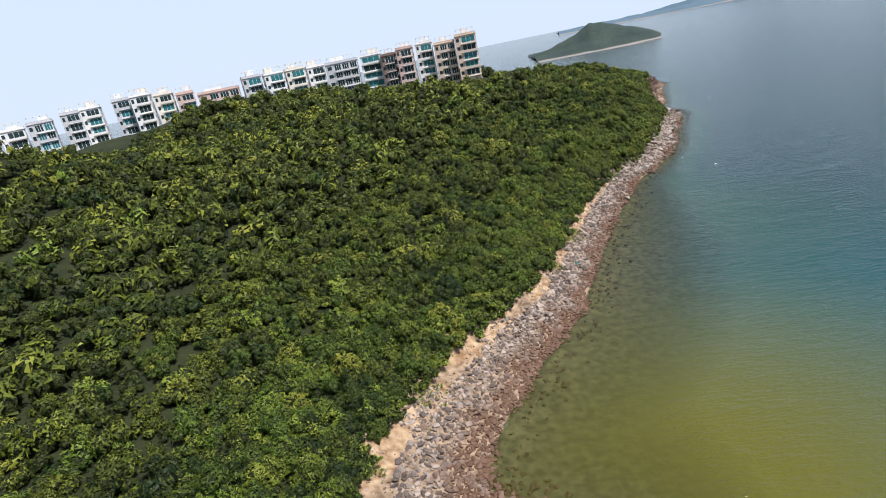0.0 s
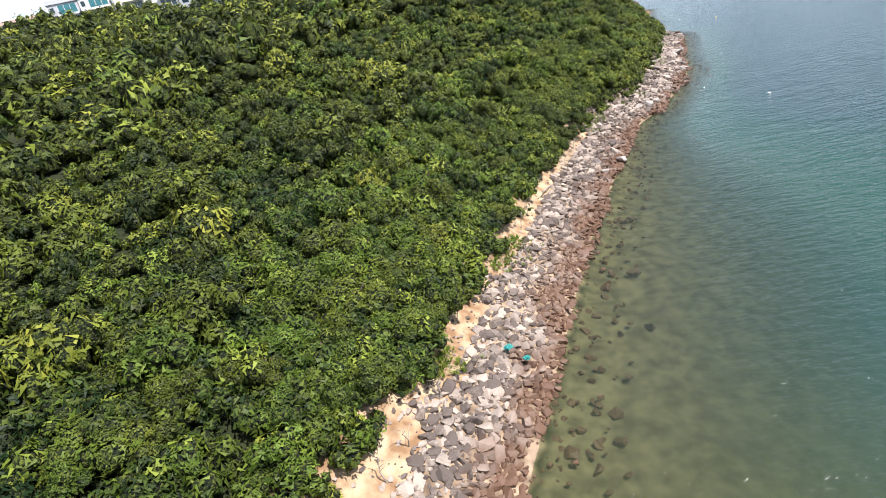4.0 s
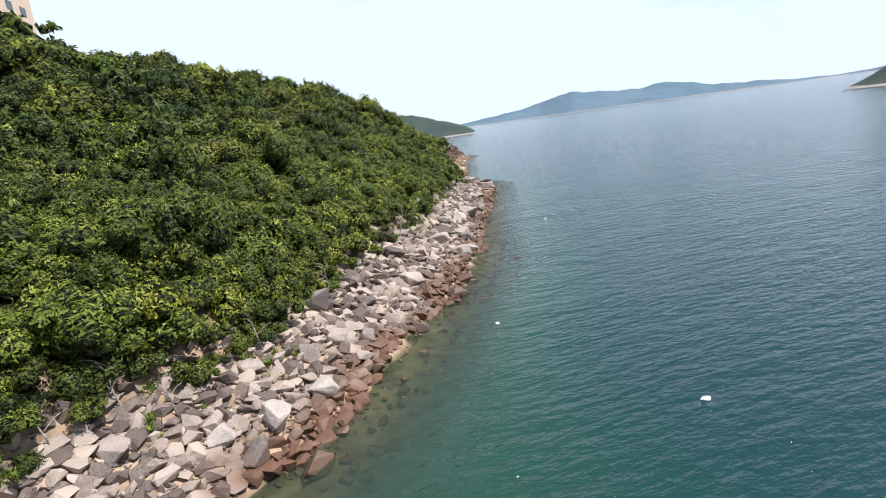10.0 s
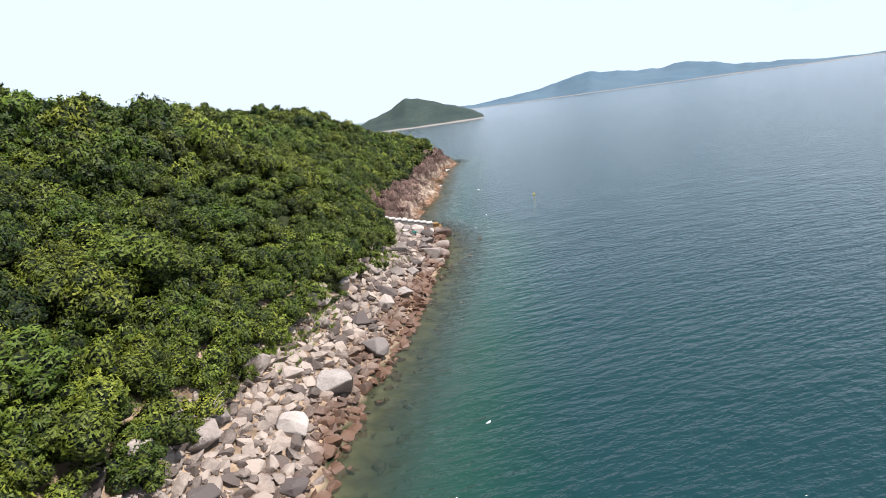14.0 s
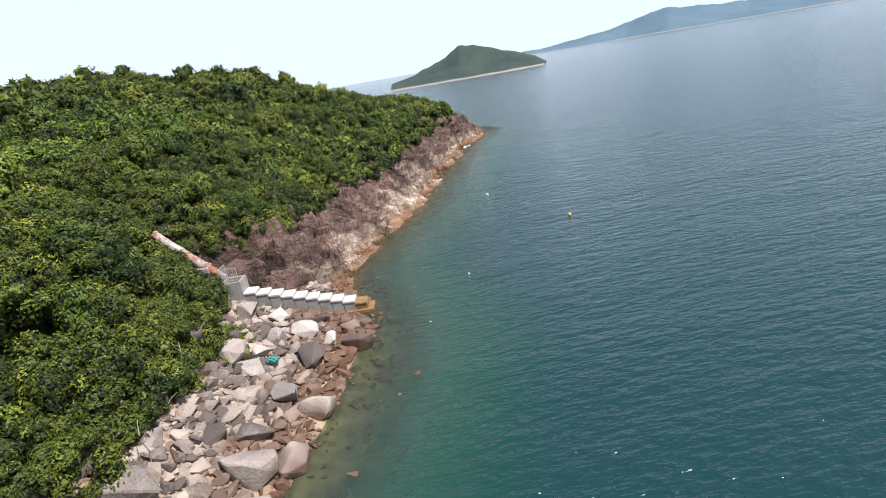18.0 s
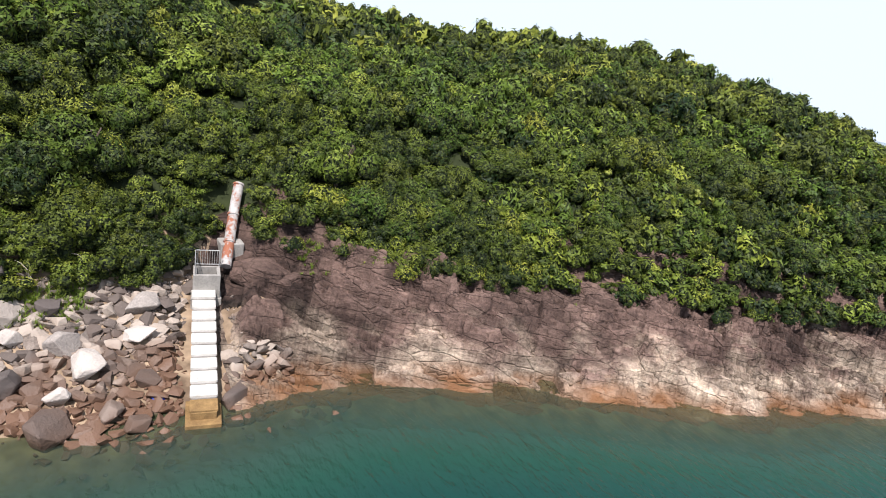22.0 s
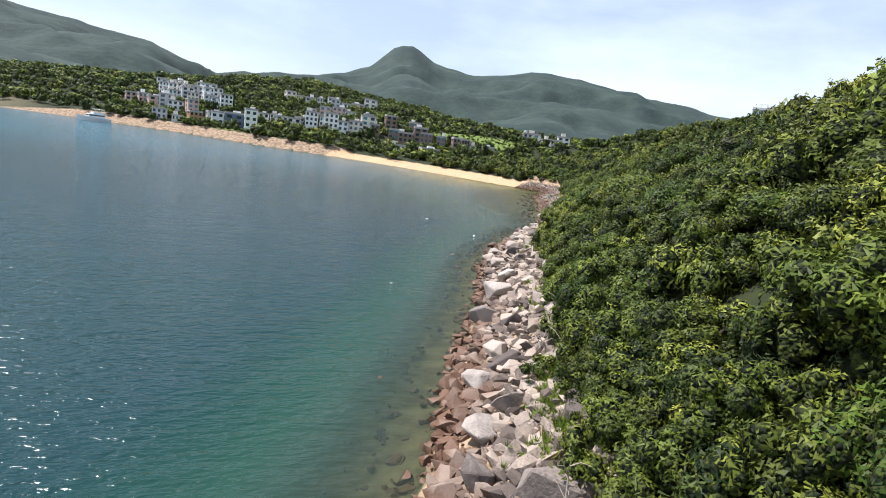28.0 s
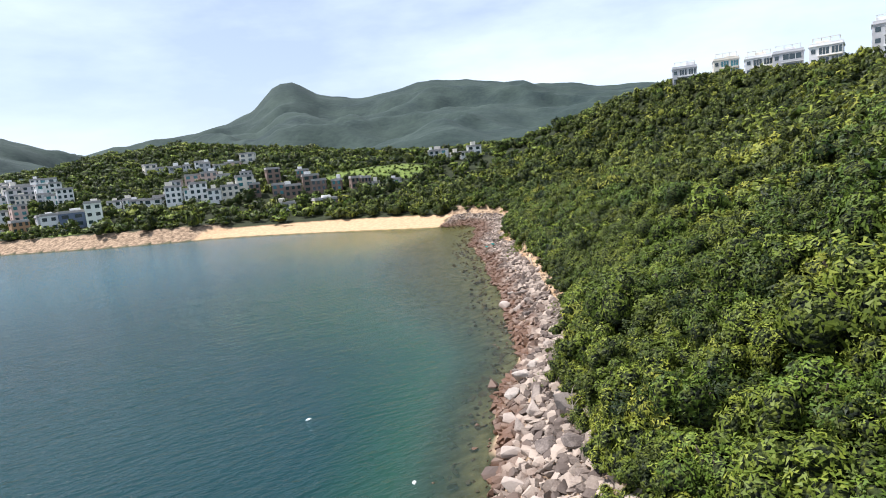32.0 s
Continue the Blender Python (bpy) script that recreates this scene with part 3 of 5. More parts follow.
def height(x, y):
    """Height of the ground."""
    x, y = np.asarray(x, float), np.asarray(y, float)
    d, w, s = coast(x, y)
    cliff = smooth(A_CLIFF - 0.6, A_CLIFF + 0.4, s)
    sandy = smooth(A_BEACH - 0.5, A_BEACH + 0.3, s) * (1 - smooth(A_ROCKS - 0.3, A_ROCKS + 0.3, s))
    top = 2.6 + 2.0 * cliff - 1.0 * sandy
    f = np.clip(d / w, 0, 1)
    z = top * np.where(cliff > 0.5, f ** 0.85, f ** 1.15)
    e = np.maximum(d - w, 0)
    k = np.interp(y, [-60, 10, 65, 115, 150, 200, 225, 250, 300, 340], [0.02, 0.10, 0.32, 0.6, 0.88, 0.80, 0.72, 0.66, 0.47, 0.26])
    z += (1 - 0.5 * sandy) * 1.3 * smooth(0, 1.6, e) + k * 22 * (1 - np.exp(-e / 40)) + 0.06 * np.minimum(e, 60) + 0.02 * np.clip(e - 60, 0, 200)
    z += 5.0 * np.exp(-((x - 38) ** 2 + (y - 200) ** 2) / 30.0 ** 2)
    z += 21 * smooth(35, 110, e) * np.exp(-((x + 120) ** 2 + (y - 48) ** 2) / 68.0 ** 2)
    z += 0.09 * np.clip(e - 12, 0, 170) * (1 - smooth(10, 70, y))
    z += smooth(4, 22, e) * (1.9 * np.exp(-((x - 74) ** 2 + (y - 228) ** 2) / 20.0 ** 2) + 1.4 * np.exp(-((x - 82) ** 2 + (y - 296) ** 2) / 18.0 ** 2) + 3.0 * np.exp(-((x - 92) ** 2 + (y - 292) ** 2) / 26.0 ** 2) - 2.6 * np.exp(-((x - 52) ** 2 + (y - 258) ** 2) / 30.0 ** 2) + 1.2 * np.exp(-((x - 55) ** 2 + (y - 205) ** 2) / 26.0 ** 2))
    z += 8.0 * np.exp(-((x + 78) / 55.0) ** 2 - ((y - 203) / 26.0) ** 2)
    z += smooth(6, 40, e) * (1.6 * fbm(x, y, 38, 2) + 0.8 * fbm(x, y, 12, 5))
    z += smooth(1, 10, e) * sum(dz * np.exp(-((x - a) ** 2 + (y - b) ** 2) / 484.0) for a, b, dz in SWELLS)
    # the valley side behind the bay
    z += np.interp(x, [-100, -20, 40, 90, 140, 200], [0.0, 0.05, 0.10, 0.085, 0.05, 0.03]) * np.clip(e - 24, 0, 230) * (1 - smooth(-75, -15, y))
    # levelled ground under the villas on the crest
    az = np.degrees(np.arctan2(-x, y))
    shelf = np.exp(-((np.hypot(x, y) - 247) / 12.0) ** 2) * smooth(-12, -6, az) * (1 - smooth(38, 44, az))
    z += np.where(d > 20, shelf * np.maximum(28.5 - z, 0), 0)
    z += np.where(d > 20, np.exp(-((x + 108) ** 2 + (y - 133) ** 2) / 18.0 ** 2) * np.maximum(42.5 - z, 0), 0)
    gap, floor_z = gully(x, y)
    z = np.minimum(z, floor_z + 0.9 * np.maximum(gap - 1.2, 0))
    sea = np.where(d < 0, -0.11 * np.minimum(-d, 60) - 0.35 * (1 - np.exp(d / 2.0)), 0)
    z = np.where(d < 0, sea + 0.18 * fbm(x, y, 4, 9), z)
    return z


def turf(x, y):
    """Open grassy slope behind the beach."""
    field = 1 - ((x + 22) / 38.0) ** 2 - ((y + 78) / 27.0) ** 2
    lawn = 1 - ((x - 96 + 0.9 * (y + 76)) / 20.0) ** 2 - ((y + 76) / 10.0) ** 2
    return np.clip(1.4 * np.maximum(field, lawn) + 0.9 * fbm(x, y, 14, 61, 3), 0, 1)


# ---------------------------------------------------------------- ground sheet, sea
def axis(lo, hi, step, far):
    mid = np.arange(lo, hi + 0.1, step)
    out = [lo - far[0] * g for g in (1.0, 0.55, 0.3, 0.16, 0.08, 0.03)], [hi + far[1] * g for g in (0.03, 0.08, 0.16, 0.3, 0.55, 1.0)]
    return np.concatenate([out[0], mid, out[1]])


def sheet(xs, ys):
    gx, gy = np.meshgrid(xs, ys)
    nx, ny = len(xs), len(ys)
    i = (np.arange(ny - 1)[:, None] * nx + np.arange(nx - 1)[None]).ravel()
    return gx.ravel(), gy.ravel(), np.stack([i, i + 1, i + nx + 1, i + nx], 1)


def graded(lo, a, b, hi, far):
    """Fine steps between a and b, coarse ones outside."""
    out = axis(lo, hi, 4.0, far)
    return np.concatenate([out[out < a - 0.5], np.arange(a, b + 0.5, 1.0), out[out > b + 0.5]])


gx, gy, gq = sheet(graded(-250, -30, 146, 180, (2200, 2400)), graded(-130, 40, 336, 360, (2200, 2200)))
gz = height(gx, gy)
gz = np.where((np.hypot(gx, gy) > 600) & (gz < 0), -6.0, gz)
gd, gw, gs = coast(gx, gy)
gz -= 1.1 * smooth(A_CLIFF - 0.1, A_CLIFF + 0.25, gs) * (1 - smooth(A_END, A_END + 1, gs)) * (gd > -1) * (1 - smooth(0.5, 3.5, gd - gw))
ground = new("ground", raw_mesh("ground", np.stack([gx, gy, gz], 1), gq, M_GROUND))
for name, value in (("soil", (gd > 0) * (1 - smooth(0.5, 5, gd - gw)) * (1 - smooth(A_BEACH, A_BEACH + 0.3, gs) * (1 - smooth(A_ROCKS - .2, A_ROCKS + .2, gs)))),
                    ("sand", (gd > -3) * (1 - smooth(-2, 3, gd - gw)) * smooth(A_BEACH - .6, A_BEACH, gs) * (1 - smooth(A_ROCKS - .3, A_ROCKS + .1, gs))),
                    ("bank", smooth(0.64, 0.9, gd / gw) * (1 - smooth(1.5, 4.0, gd - gw)) * (1 - smooth(134, 146, gy)) * (gs > A_ROCKS - 0.2) * (0.35 + 0.65 * smooth(-0.25, 0.25, fbm(gx, gy, 7.0, 77, 3)))),
                    ("turf", turf(gx, gy)),
                    ("bed", smooth(0.3, -1.0, gd) * 1.0)):
    ground.data.attributes.new(name, "FLOAT", "POINT").data.foreach_set("value", value.astype(np.float32))
tagged(ground, "scrub-covered hillside ground with bare orange soil along the shore", "ground", kind="structure")

gx, gy, gq = sheet(axis(-20, 260, 3.0, (4600, 4600)), axis(-180, 360, 3.0, (4600, 4600)))
wd, _, ws = coast(gx, gy)
depth = np.clip(-wd / (12.0 + 40 * (1 - smooth(85, 150, gy)) * smooth(20, 60, gy)), 0, 1)
silt = 1 - smooth(6, 56, np.hypot(gx - 18, gy - 40))
water = new("water", raw_mesh("water", np.stack([gx, gy, 0 * gx], 1), gq, M_WATER))
for name, value in (("depth", depth), ("silt", silt), ("bay", 0.8 * (1 - smooth(20, 110, gy)) * smooth(0.08, 0.45, depth))):
    water.data.attributes.new(name, "FLOAT", "POINT").data.foreach_set("value", value.astype(np.float32))
tagged(water, "rippled green-blue sea water, olive over the shallows", "sea", kind="structure")

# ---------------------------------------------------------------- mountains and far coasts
# Blue-grey distance haze is painted into these base colours, strongest in M_FAR.
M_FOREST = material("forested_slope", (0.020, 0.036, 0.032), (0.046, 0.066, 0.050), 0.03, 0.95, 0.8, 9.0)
M_FAR = material("haze_tinted_far_hill", (0.072, 0.125, 0.165), (0.10, 0.155, 0.19), 0.004, 1.0, 0.2, 9.0)
M_HAZY = material("haze_tinted_mountain", (0.012, 0.026, 0.026), (0.040, 0.062, 0.050), 0.012, 0.95, 1.0, 9.0)


def shoreline(m, top):
    """Bare pale rock up to the given height on a far coast."""
    n, l = m.node_tree.nodes, m.node_tree.links
    b, ramp, geo = n["Principled BSDF"], node_of(m, "ShaderNodeValToRGB"), node_of(m, "ShaderNodeNewGeometry")
    sep, nz, ad, mr, mx = n.new("ShaderNodeSeparateXYZ"), n.new("ShaderNodeTexNoise"), n.new("ShaderNodeMath"), n.new("ShaderNodeMapRange"), n.new("ShaderNodeMixRGB")
    nz.inputs["Scale"].default_value = 0.03
    ad.operation, ad.inputs[1].default_value = "MULTIPLY_ADD", -top
    l.new(geo.outputs["Position"], nz.inputs["Vector"])
    l.new(geo.outputs["Position"], sep.inputs["Vector"])
    l.new(nz.outputs["Fac"], ad.inputs[0])
    l.new(sep.outputs["Z"], ad.inputs[2])
    mr.inputs["From Min"].default_value, mr.inputs["From Max"].default_value = 0.15 * top, 0.55 * top
    l.new(ad.outputs[0], mr.inputs["Value"])
    mx.inputs[1].default_value = (0.26, 0.23, 0.20, 1)
    l.new(mr.outputs["Result"], mx.inputs["Fac"])
    l.new(ramp.outputs["Color"], mx.inputs[2])
    l.new(mx.outputs["Color"], b.inputs["Base Color"])


shoreline(M_FOREST, 1.5)
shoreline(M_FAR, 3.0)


def polar_land(name, centre, az, ridge, r0, rp, r1, n_az, n_r, mat, rough_h, label, base=0.0, crest=1.0):
    """Hills round a centre: ridge gives the crest's height over the azimuths az (degrees, to the left from +y)."""
    order = np.argsort(az)
    az, ridge = np.array(az, float)[order], np.array(ridge, float)[order]
    a = np.linspace(az[0], az[-1], n_az)
    r = np.concatenate([np.linspace(r0, rp, n_r), np.linspace(rp, r1, 8)[1:]])
    ga, gr = np.meshgrid(np.radians(a), r)
    x, y = centre[0] - np.sin(ga) * gr, centre[1] + np.cos(ga) * gr
    top = np.interp(np.degrees(ga), az, ridge)
    top = top * (1 + (0.02 if rp > 1500 and rp < 2000 else 0.30) * fbm(np.degrees(ga), 0 * ga, 2.4, 8, 4))
    t = np.clip((gr - r0) / (rp - r0), 0, 1)
    top = top - 0.0125 * gr * (rp > 1500) * (rp < 2000)
    z = base + (top - base) * (0.35 * t + 0.65 * t ** 2) * np.where(gr > rp, 1 - 0.8 * ((gr - rp) / (r1 - rp)) ** crest, 1)
    spurs = 1 - 2 * np.abs(fbm(x, y, 330, 14, 3))
    z += rough_h * (0.55 * fbm(x, y, 260, 3) + 0.9 * (spurs - 0.5) + fbm(x, y, 90, 4) * 0.35) * smooth(0.02, 0.3, t) * (1 - 0.75 * smooth(0.8, 1.0, t))
    nr, na = ga.shape
    i = (np.arange(nr - 1)[:, None] * na + np.arange(na - 1)[None]).ravel()
    ob = new(name, raw_mesh(name, np.stack([x.ravel(), y.ravel(), z.ravel()], 1), np.stack([i, i + na, i + na + 1, i + 1], 1), mat))
    return tagged(ob, label, "mountain" if "mountain" in name else "hill", kind="structure")


MC = (82, 184)
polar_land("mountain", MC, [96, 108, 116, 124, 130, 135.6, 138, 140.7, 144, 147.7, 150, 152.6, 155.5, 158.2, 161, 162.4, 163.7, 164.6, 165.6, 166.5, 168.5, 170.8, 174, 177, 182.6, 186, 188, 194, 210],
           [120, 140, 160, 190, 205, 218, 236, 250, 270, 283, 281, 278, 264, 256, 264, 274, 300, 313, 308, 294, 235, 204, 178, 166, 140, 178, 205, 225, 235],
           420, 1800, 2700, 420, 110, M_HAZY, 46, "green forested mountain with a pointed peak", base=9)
polar_land("far_hill", (75, 150), [-9, -11.3, -13, -15, -16.8, -18.5, -20, -22, -22.9],
           [2, 12, 22, 30, 33, 28, 20, 9, 0.3], 640, 760, 950, 90, 18, M_FOREST, 8, "low green headland across the water", base=0.2)
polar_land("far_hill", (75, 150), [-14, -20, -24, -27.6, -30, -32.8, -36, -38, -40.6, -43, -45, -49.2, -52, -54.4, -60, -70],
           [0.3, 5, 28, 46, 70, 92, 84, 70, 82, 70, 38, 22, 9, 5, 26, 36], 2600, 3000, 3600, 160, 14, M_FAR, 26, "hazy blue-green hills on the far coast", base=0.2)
polar_land("far_hill", (40, 120), [-55.4, -56.5, -58, -61, -66, -72, -80, -86],
           [0.3, 5, 12, 22, 34, 40, 30, 1], 470, 520, 640, 50, 12, M_FOREST, 4, "dark green rocky island", base=0.2)

# ---------------------------------------------------------------- rocks
rng = np.random.default_rng(7)


def rock_mesh(name, seed, mat, points=16, flatness=0.75, edge=0.07):
    """A weathered block: the hull of scattered points, its edges worn and its faces uneven."""
    r = np.random.default_rng(seed)
    bm = bmesh.new()
    box_like = r.uniform(0.5, 0.8)
    for _ in range(points):
        v = r.normal(size=3)
        v /= np.abs(v).max() ** box_like * np.linalg.norm(v) ** (1 - box_like)
        v *= r.uniform(0.82, 1.0)
        bm.verts.new((v[0], v[1] * r.uniform(0.8, 1), v[2] * flatness))
    hull = bmesh.ops.convex_hull(bm, input=bm.verts)
    bmesh.ops.delete(bm, geom=[g for g in hull["geom_interior"] if isinstance(g, bmesh.types.BMVert)], context="VERTS")
    if edge:
        bmesh.ops.bevel(bm, geom=list(bm.edges), offset=edge, segments=1, affect="EDGES")
        bmesh.ops.triangulate(bm, faces=bm.faces)
        bmesh.ops.subdivide_edges(bm, edges=[e for e in bm.edges if e.calc_length() > 0.3], cuts=1)
        bmesh.ops.triangulate(bm, faces=bm.faces)
        for v in bm.verts:
            v.co *= 1 + 0.05 * noise.noise(v.co * 2.1 + Vector((seed, 0, 0))) + 0.03 * noise.noise(v.co * 5.5)
    me = from_bm(name, bm, mat)
    me.shade_flat()
    return me


ROCKS = [rock_mesh("boulder", 30 + i, M_ROCK, 13 + i % 6, 0.62 + 0.06 * (i % 5), 0.045) for i in range(12)]


PALE_ROCKS = [rock_mesh("boulder", 400 + i, M_PALE_ROCK, 13 + i % 4, 0.68 + 0.06 * (i % 4), 0.045) for i in range(6)]

SHORE_DIR = np.gradient(COAST[:, :2], axis=0)
SHORE_DIR /= np.linalg.norm(SHORE_DIR, axis=1, keepdims=True)
for _ in range(24):
    SHORE_DIR[1:-1] = (SHORE_DIR[:-2] + 2 * SHORE_DIR[1:-1] + SHORE_DIR[2:]) / 4


def along_shore(s, d):
    """The point d metres inland of the waterline at the place s along the shore."""
    i = np.clip(np.asarray(s) * 6.0, 0, len(COAST) - 1.001)
    k = i.astype(int)
    t = (i - k)[..., None]
    p = COAST[k, :2] * (1 - t) + COAST[k + 1, :2] * t
    v = SHORE_DIR[k] * (1 - t) + SHORE_DIR[k + 1] * t
    v /= np.linalg.norm(v, axis=-1, keepdims=True)
    return p + np.stack([-v[..., 1], v[..., 0]], -1) * np.asarray(d)[..., None], COAST[k, 2]


BIG = [  # boulders that stand out: x, y, half width
    (83.1, 187.1, 1.9), (86.4, 192.1, 1.6), (80.5, 183.3, 1.2), (76.8, 171.4, 1.1), (75.3, 170, 1.2), (70.4, 170.8, 1.3), (61.1, 156.5, 1.6),
    (59.2, 145, 1.1), (58.1, 147.6, 1.25), (60.2, 149.5, 1.15), (56.1, 146.6, 1.0), (63.9, 160.3, 1.2), (97.9, 229.0, 1.0), (95.9, 229.2, 1.3), (99.5, 226.6, 1.45),
    (95.4, 225.2, 1.0), (97.2, 223.6, 1.0), (96.9, 221.6, 1.3), (98.6, 219.2, 1.3), (95.9, 216, 1.1), (44.7, 126.3, 1.2), (41.2, 122.9, 0.9), (91.3, 202.1, 1.25), (89, 199.4, 1.3),
    (93.4, 207.1, 1.3), (97.9, 225.8, 1.2), (101.1, 225.4, 1.0)]
placed = []


def drop_rock(x, y, r, sink, mesh, label):
    ob = new("boulder", mesh)
    z = float(height([x], [y])[0])
    ob.matrix_world = pose(x, y, max(z, -0.4) + r * sink, rng.uniform(-14, 14), rng.uniform(-14, 14), rng.uniform(0, 360)) @ Matrix.Diagonal((r * rng.uniform(0.9, 1.25), r * rng.uniform(0.8, 1.05), r * rng.uniform(0.8, 1.05), 1))
    return tagged(ob, label, "boulder", "boulders along the shore")


for x, y, r in BIG:
    r *= 0.72
    placed.append((x, y, r))
    drop_rock(x, y, r, 0.35, PALE_ROCKS[len(placed) % 6] if len(placed) % 4 else ROCKS[len(placed) % 12], "large angular pale grey boulder on the rocky shore")
stones = []
sizes = np.concatenate([np.sort(rng.uniform(0.62, 1.3, 330) ** 1.15)[::-1], np.sort(0.13 + 0.40 * rng.random(60000) ** 2.0)[::-1]])
s_all = rng.uniform(A_ROCKS - 0.1, np.where(sizes > 0.45, A_CLIFF - 0.16, A_CLIFF + 0.1), len(sizes))
f_all = rng.random(len(sizes)) ** 1.05
p_all, w_all = along_shore(s_all, np.zeros(len(sizes)))
d_all = -0.5 + 1.9 * fbm(p_all[:, 0], p_all[:, 1], 6.0, 63, 3) * (1 - f_all) + f_all * (w_all + 1.4)
p_all, _ = along_shore(s_all, d_all)
cell = {}
for x, y, r in placed:
    cell.setdefault((int(x // 3), int(y // 3)), []).append((x, y, r))
count = 0
bare = fbm(p_all[:, 0], p_all[:, 1], 6.0, 57, 3) > -0.25
for (x, y), r, f, b in zip(p_all, sizes, f_all, bare):
    key = (int(x // 3), int(y // 3))
    if b and f > 0.76 and y < 136:
        continue
    if y < 108 and r > 0.38 and hash((int(x * 10), int(y * 10))) % 4:
        continue
    if y > 232.2 and x < 99.5:
        continue
    if 0.6 < r and r > np.interp(y, [80, 120, 160, 200, 220], [0.0, 0.72, 0.95, 1.1, 1.6]):
        continue
    if gully(x, y)[0] < 0.9 + 0.7 * r:
        continue
    tight = 0.80 if r > 0.6 else 0.50
    if any((x - a) ** 2 + (y - b) ** 2 < (tight * (r + c)) ** 2 for i in (-1, 0, 1) for j in (-1, 0, 1) for a, b, c in cell.get((key[0] + i, key[1] + j), ())):
        continue
    cell.setdefault(key, []).append((x, y, r))
    if r > 0.6:
        drop_rock(x, y, r, 0.30, ROCKS[count % 12], "angular weathered boulder on the rocky shore")
        count += 1
    else:
        stones.append((x, y, r))


def hull_arrays(seed):
    bm = bmesh.new()
    me = rock_mesh("tmp", seed, M_STONE, 17, 0.56, 0)
    bm.from_mesh(me)
    bpy.data.meshes.remove(me)
    bmesh.ops.dissolve_degenerate(bm, dist=0.08, edges=bm.edges)
    bmesh.ops.triangulate(bm, faces=bm.faces)
    bm.verts.index_update()
    v, f = np.array([x.co for x in bm.verts]), np.array([[x.index for x in g.verts] for g in bm.faces])
    bm.free()
    return v, f


def scatter(name, kinds, xyz, size, mat, squash=(0.8, 1.2), tilt=0.4):
    """Many small pieces joined into one mesh."""
    vs, fs, n0 = [], [], 0
    r = np.random.default_rng(11)
    pick = r.integers(0, len(kinds), len(xyz))
    for k, (v, f) in enumerate(kinds):
        at, sz = xyz[pick == k], size[pick == k]
        n = len(at)
        if not n:
            continue
        a, tx, ty = r.uniform(0, math.tau, n), r.normal(0, tilt, n), r.normal(0, tilt, n)
        ca, sa = np.cos(a), np.sin(a)
        p = v[None] * (sz[:, None] * r.uniform(*squash, (n, 3)))[:, None, :]
        x, y, z = p[..., 0], p[..., 1], p[..., 2]
        y, z = y * np.cos(tx)[:, None] - z * np.sin(tx)[:, None], y * np.sin(tx)[:, None] + z * np.cos(tx)[:, None]
        x, z = x * np.cos(ty)[:, None] + z * np.sin(ty)[:, None], -x * np.sin(ty)[:, None] + z * np.cos(ty)[:, None]
        p = np.stack([x * ca[:, None] - y * sa[:, None], x * sa[:, None] + y * ca[:, None], z], -1) + at[:, None]
        vs.append(p.reshape(-1, 3))
        fs.append((f[None] + (np.arange(n) * len(v))[:, None, None]).reshape(-1, f.shape[1]) + n0)
        n0 += n * len(v)
    return new(name, raw_mesh(name, np.concatenate(vs), np.concatenate(fs), mat, flat=True))


stones = np.array(stones)
sz = np.maximum(height(stones[:, 0], stones[:, 1]), -0.5) + stones[:, 2] * 0.16
STONE_KINDS = [hull_arrays(60 + i) for i in range(8)]
tagged(scatter("stones", STONE_KINDS, np.column_stack([stones[:, :2], sz]), stones[:, 2], M_STONE),
       "loose reddish and pale stones between the boulders", "stones", kind="stuff")

n_g = 7500
g_s = rng.uniform(A_ROCKS - 0.1, A_CLIFF - 0.1, n_g)
g_p, g_w = along_shore(g_s, np.zeros(n_g))
g_p, _ = along_shore(g_s, -0.6 + rng.random(n_g) * (g_w + 1.6))
g_r = 0.06 + 0.17 * rng.random(n_g) ** 2
clear = gully(g_p[:, 0], g_p[:, 1])[0] > 0.9
g_p, g_r = g_p[clear], g_r[clear]
tagged(scatter("rubble", STONE_KINDS[:4], np.column_stack([g_p, np.maximum(height(g_p[:, 0], g_p[:, 1]), -0.3) + 0.05]), g_r, M_STONE),
       "small broken rubble filling the gaps of the rocky shore", "rubble", kind="stuff")

w_s = rng.uniform(A_ROCKS, A_CLIFF + 0.4, 1500)
w_p, _ = along_shore(w_s, -rng.uniform(0.2, 1.0, 1500) * rng.uniform(0.4, 5.5, 1500))
w_r = rng.uniform(0.15, 0.6, 1500) * rng.uniform(0.4, 1.0, 1500)
tagged(scatter("submerged_rocks", STONE_KINDS, np.column_stack([w_p, -0.62 * w_r + rng.uniform(-0.5, 0.05, 1500)]), w_r, M_STONE), "dark brown rocks just under the water along the shore", "rocks", kind="stuff")

# bedrock slope beyond the outfall, in dipping layers
cs = np.linspace(A_CLIFF - 0.24, A_END + 1.2, 820)
cd = np.linspace(-2.2, 11.5, 100)
gs_, gd_ = np.meshgrid(cs, cd)
cp, cw = along_shore(gs_.ravel(), gd_.ravel())
cx, cy = cp[:, 0], cp[:, 1]
cz = height(cx, cy)
dd, ww, _ = coast(cx, cy)
e = np.clip(dd / ww, -0.3, 1.7)
amp = smooth(-0.25, 0.1, e) * (1 - 0.7 * smooth(1.3, 1.6, e)) * smooth(1.0, 3.2, gully(cx, cy)[0])


def hashed(i, j, seed):
    s = np.sin(i * 127.1 + j * 311.7 + seed * 74.7) * 43758.5453
    return s - np.floor(s)


cz = np.where(dd < 0, 0.35 * dd, cz) + 0.1 + amp * (0.9 * fbm(cx, cy, 6.5, 25, 2) - 0.1)
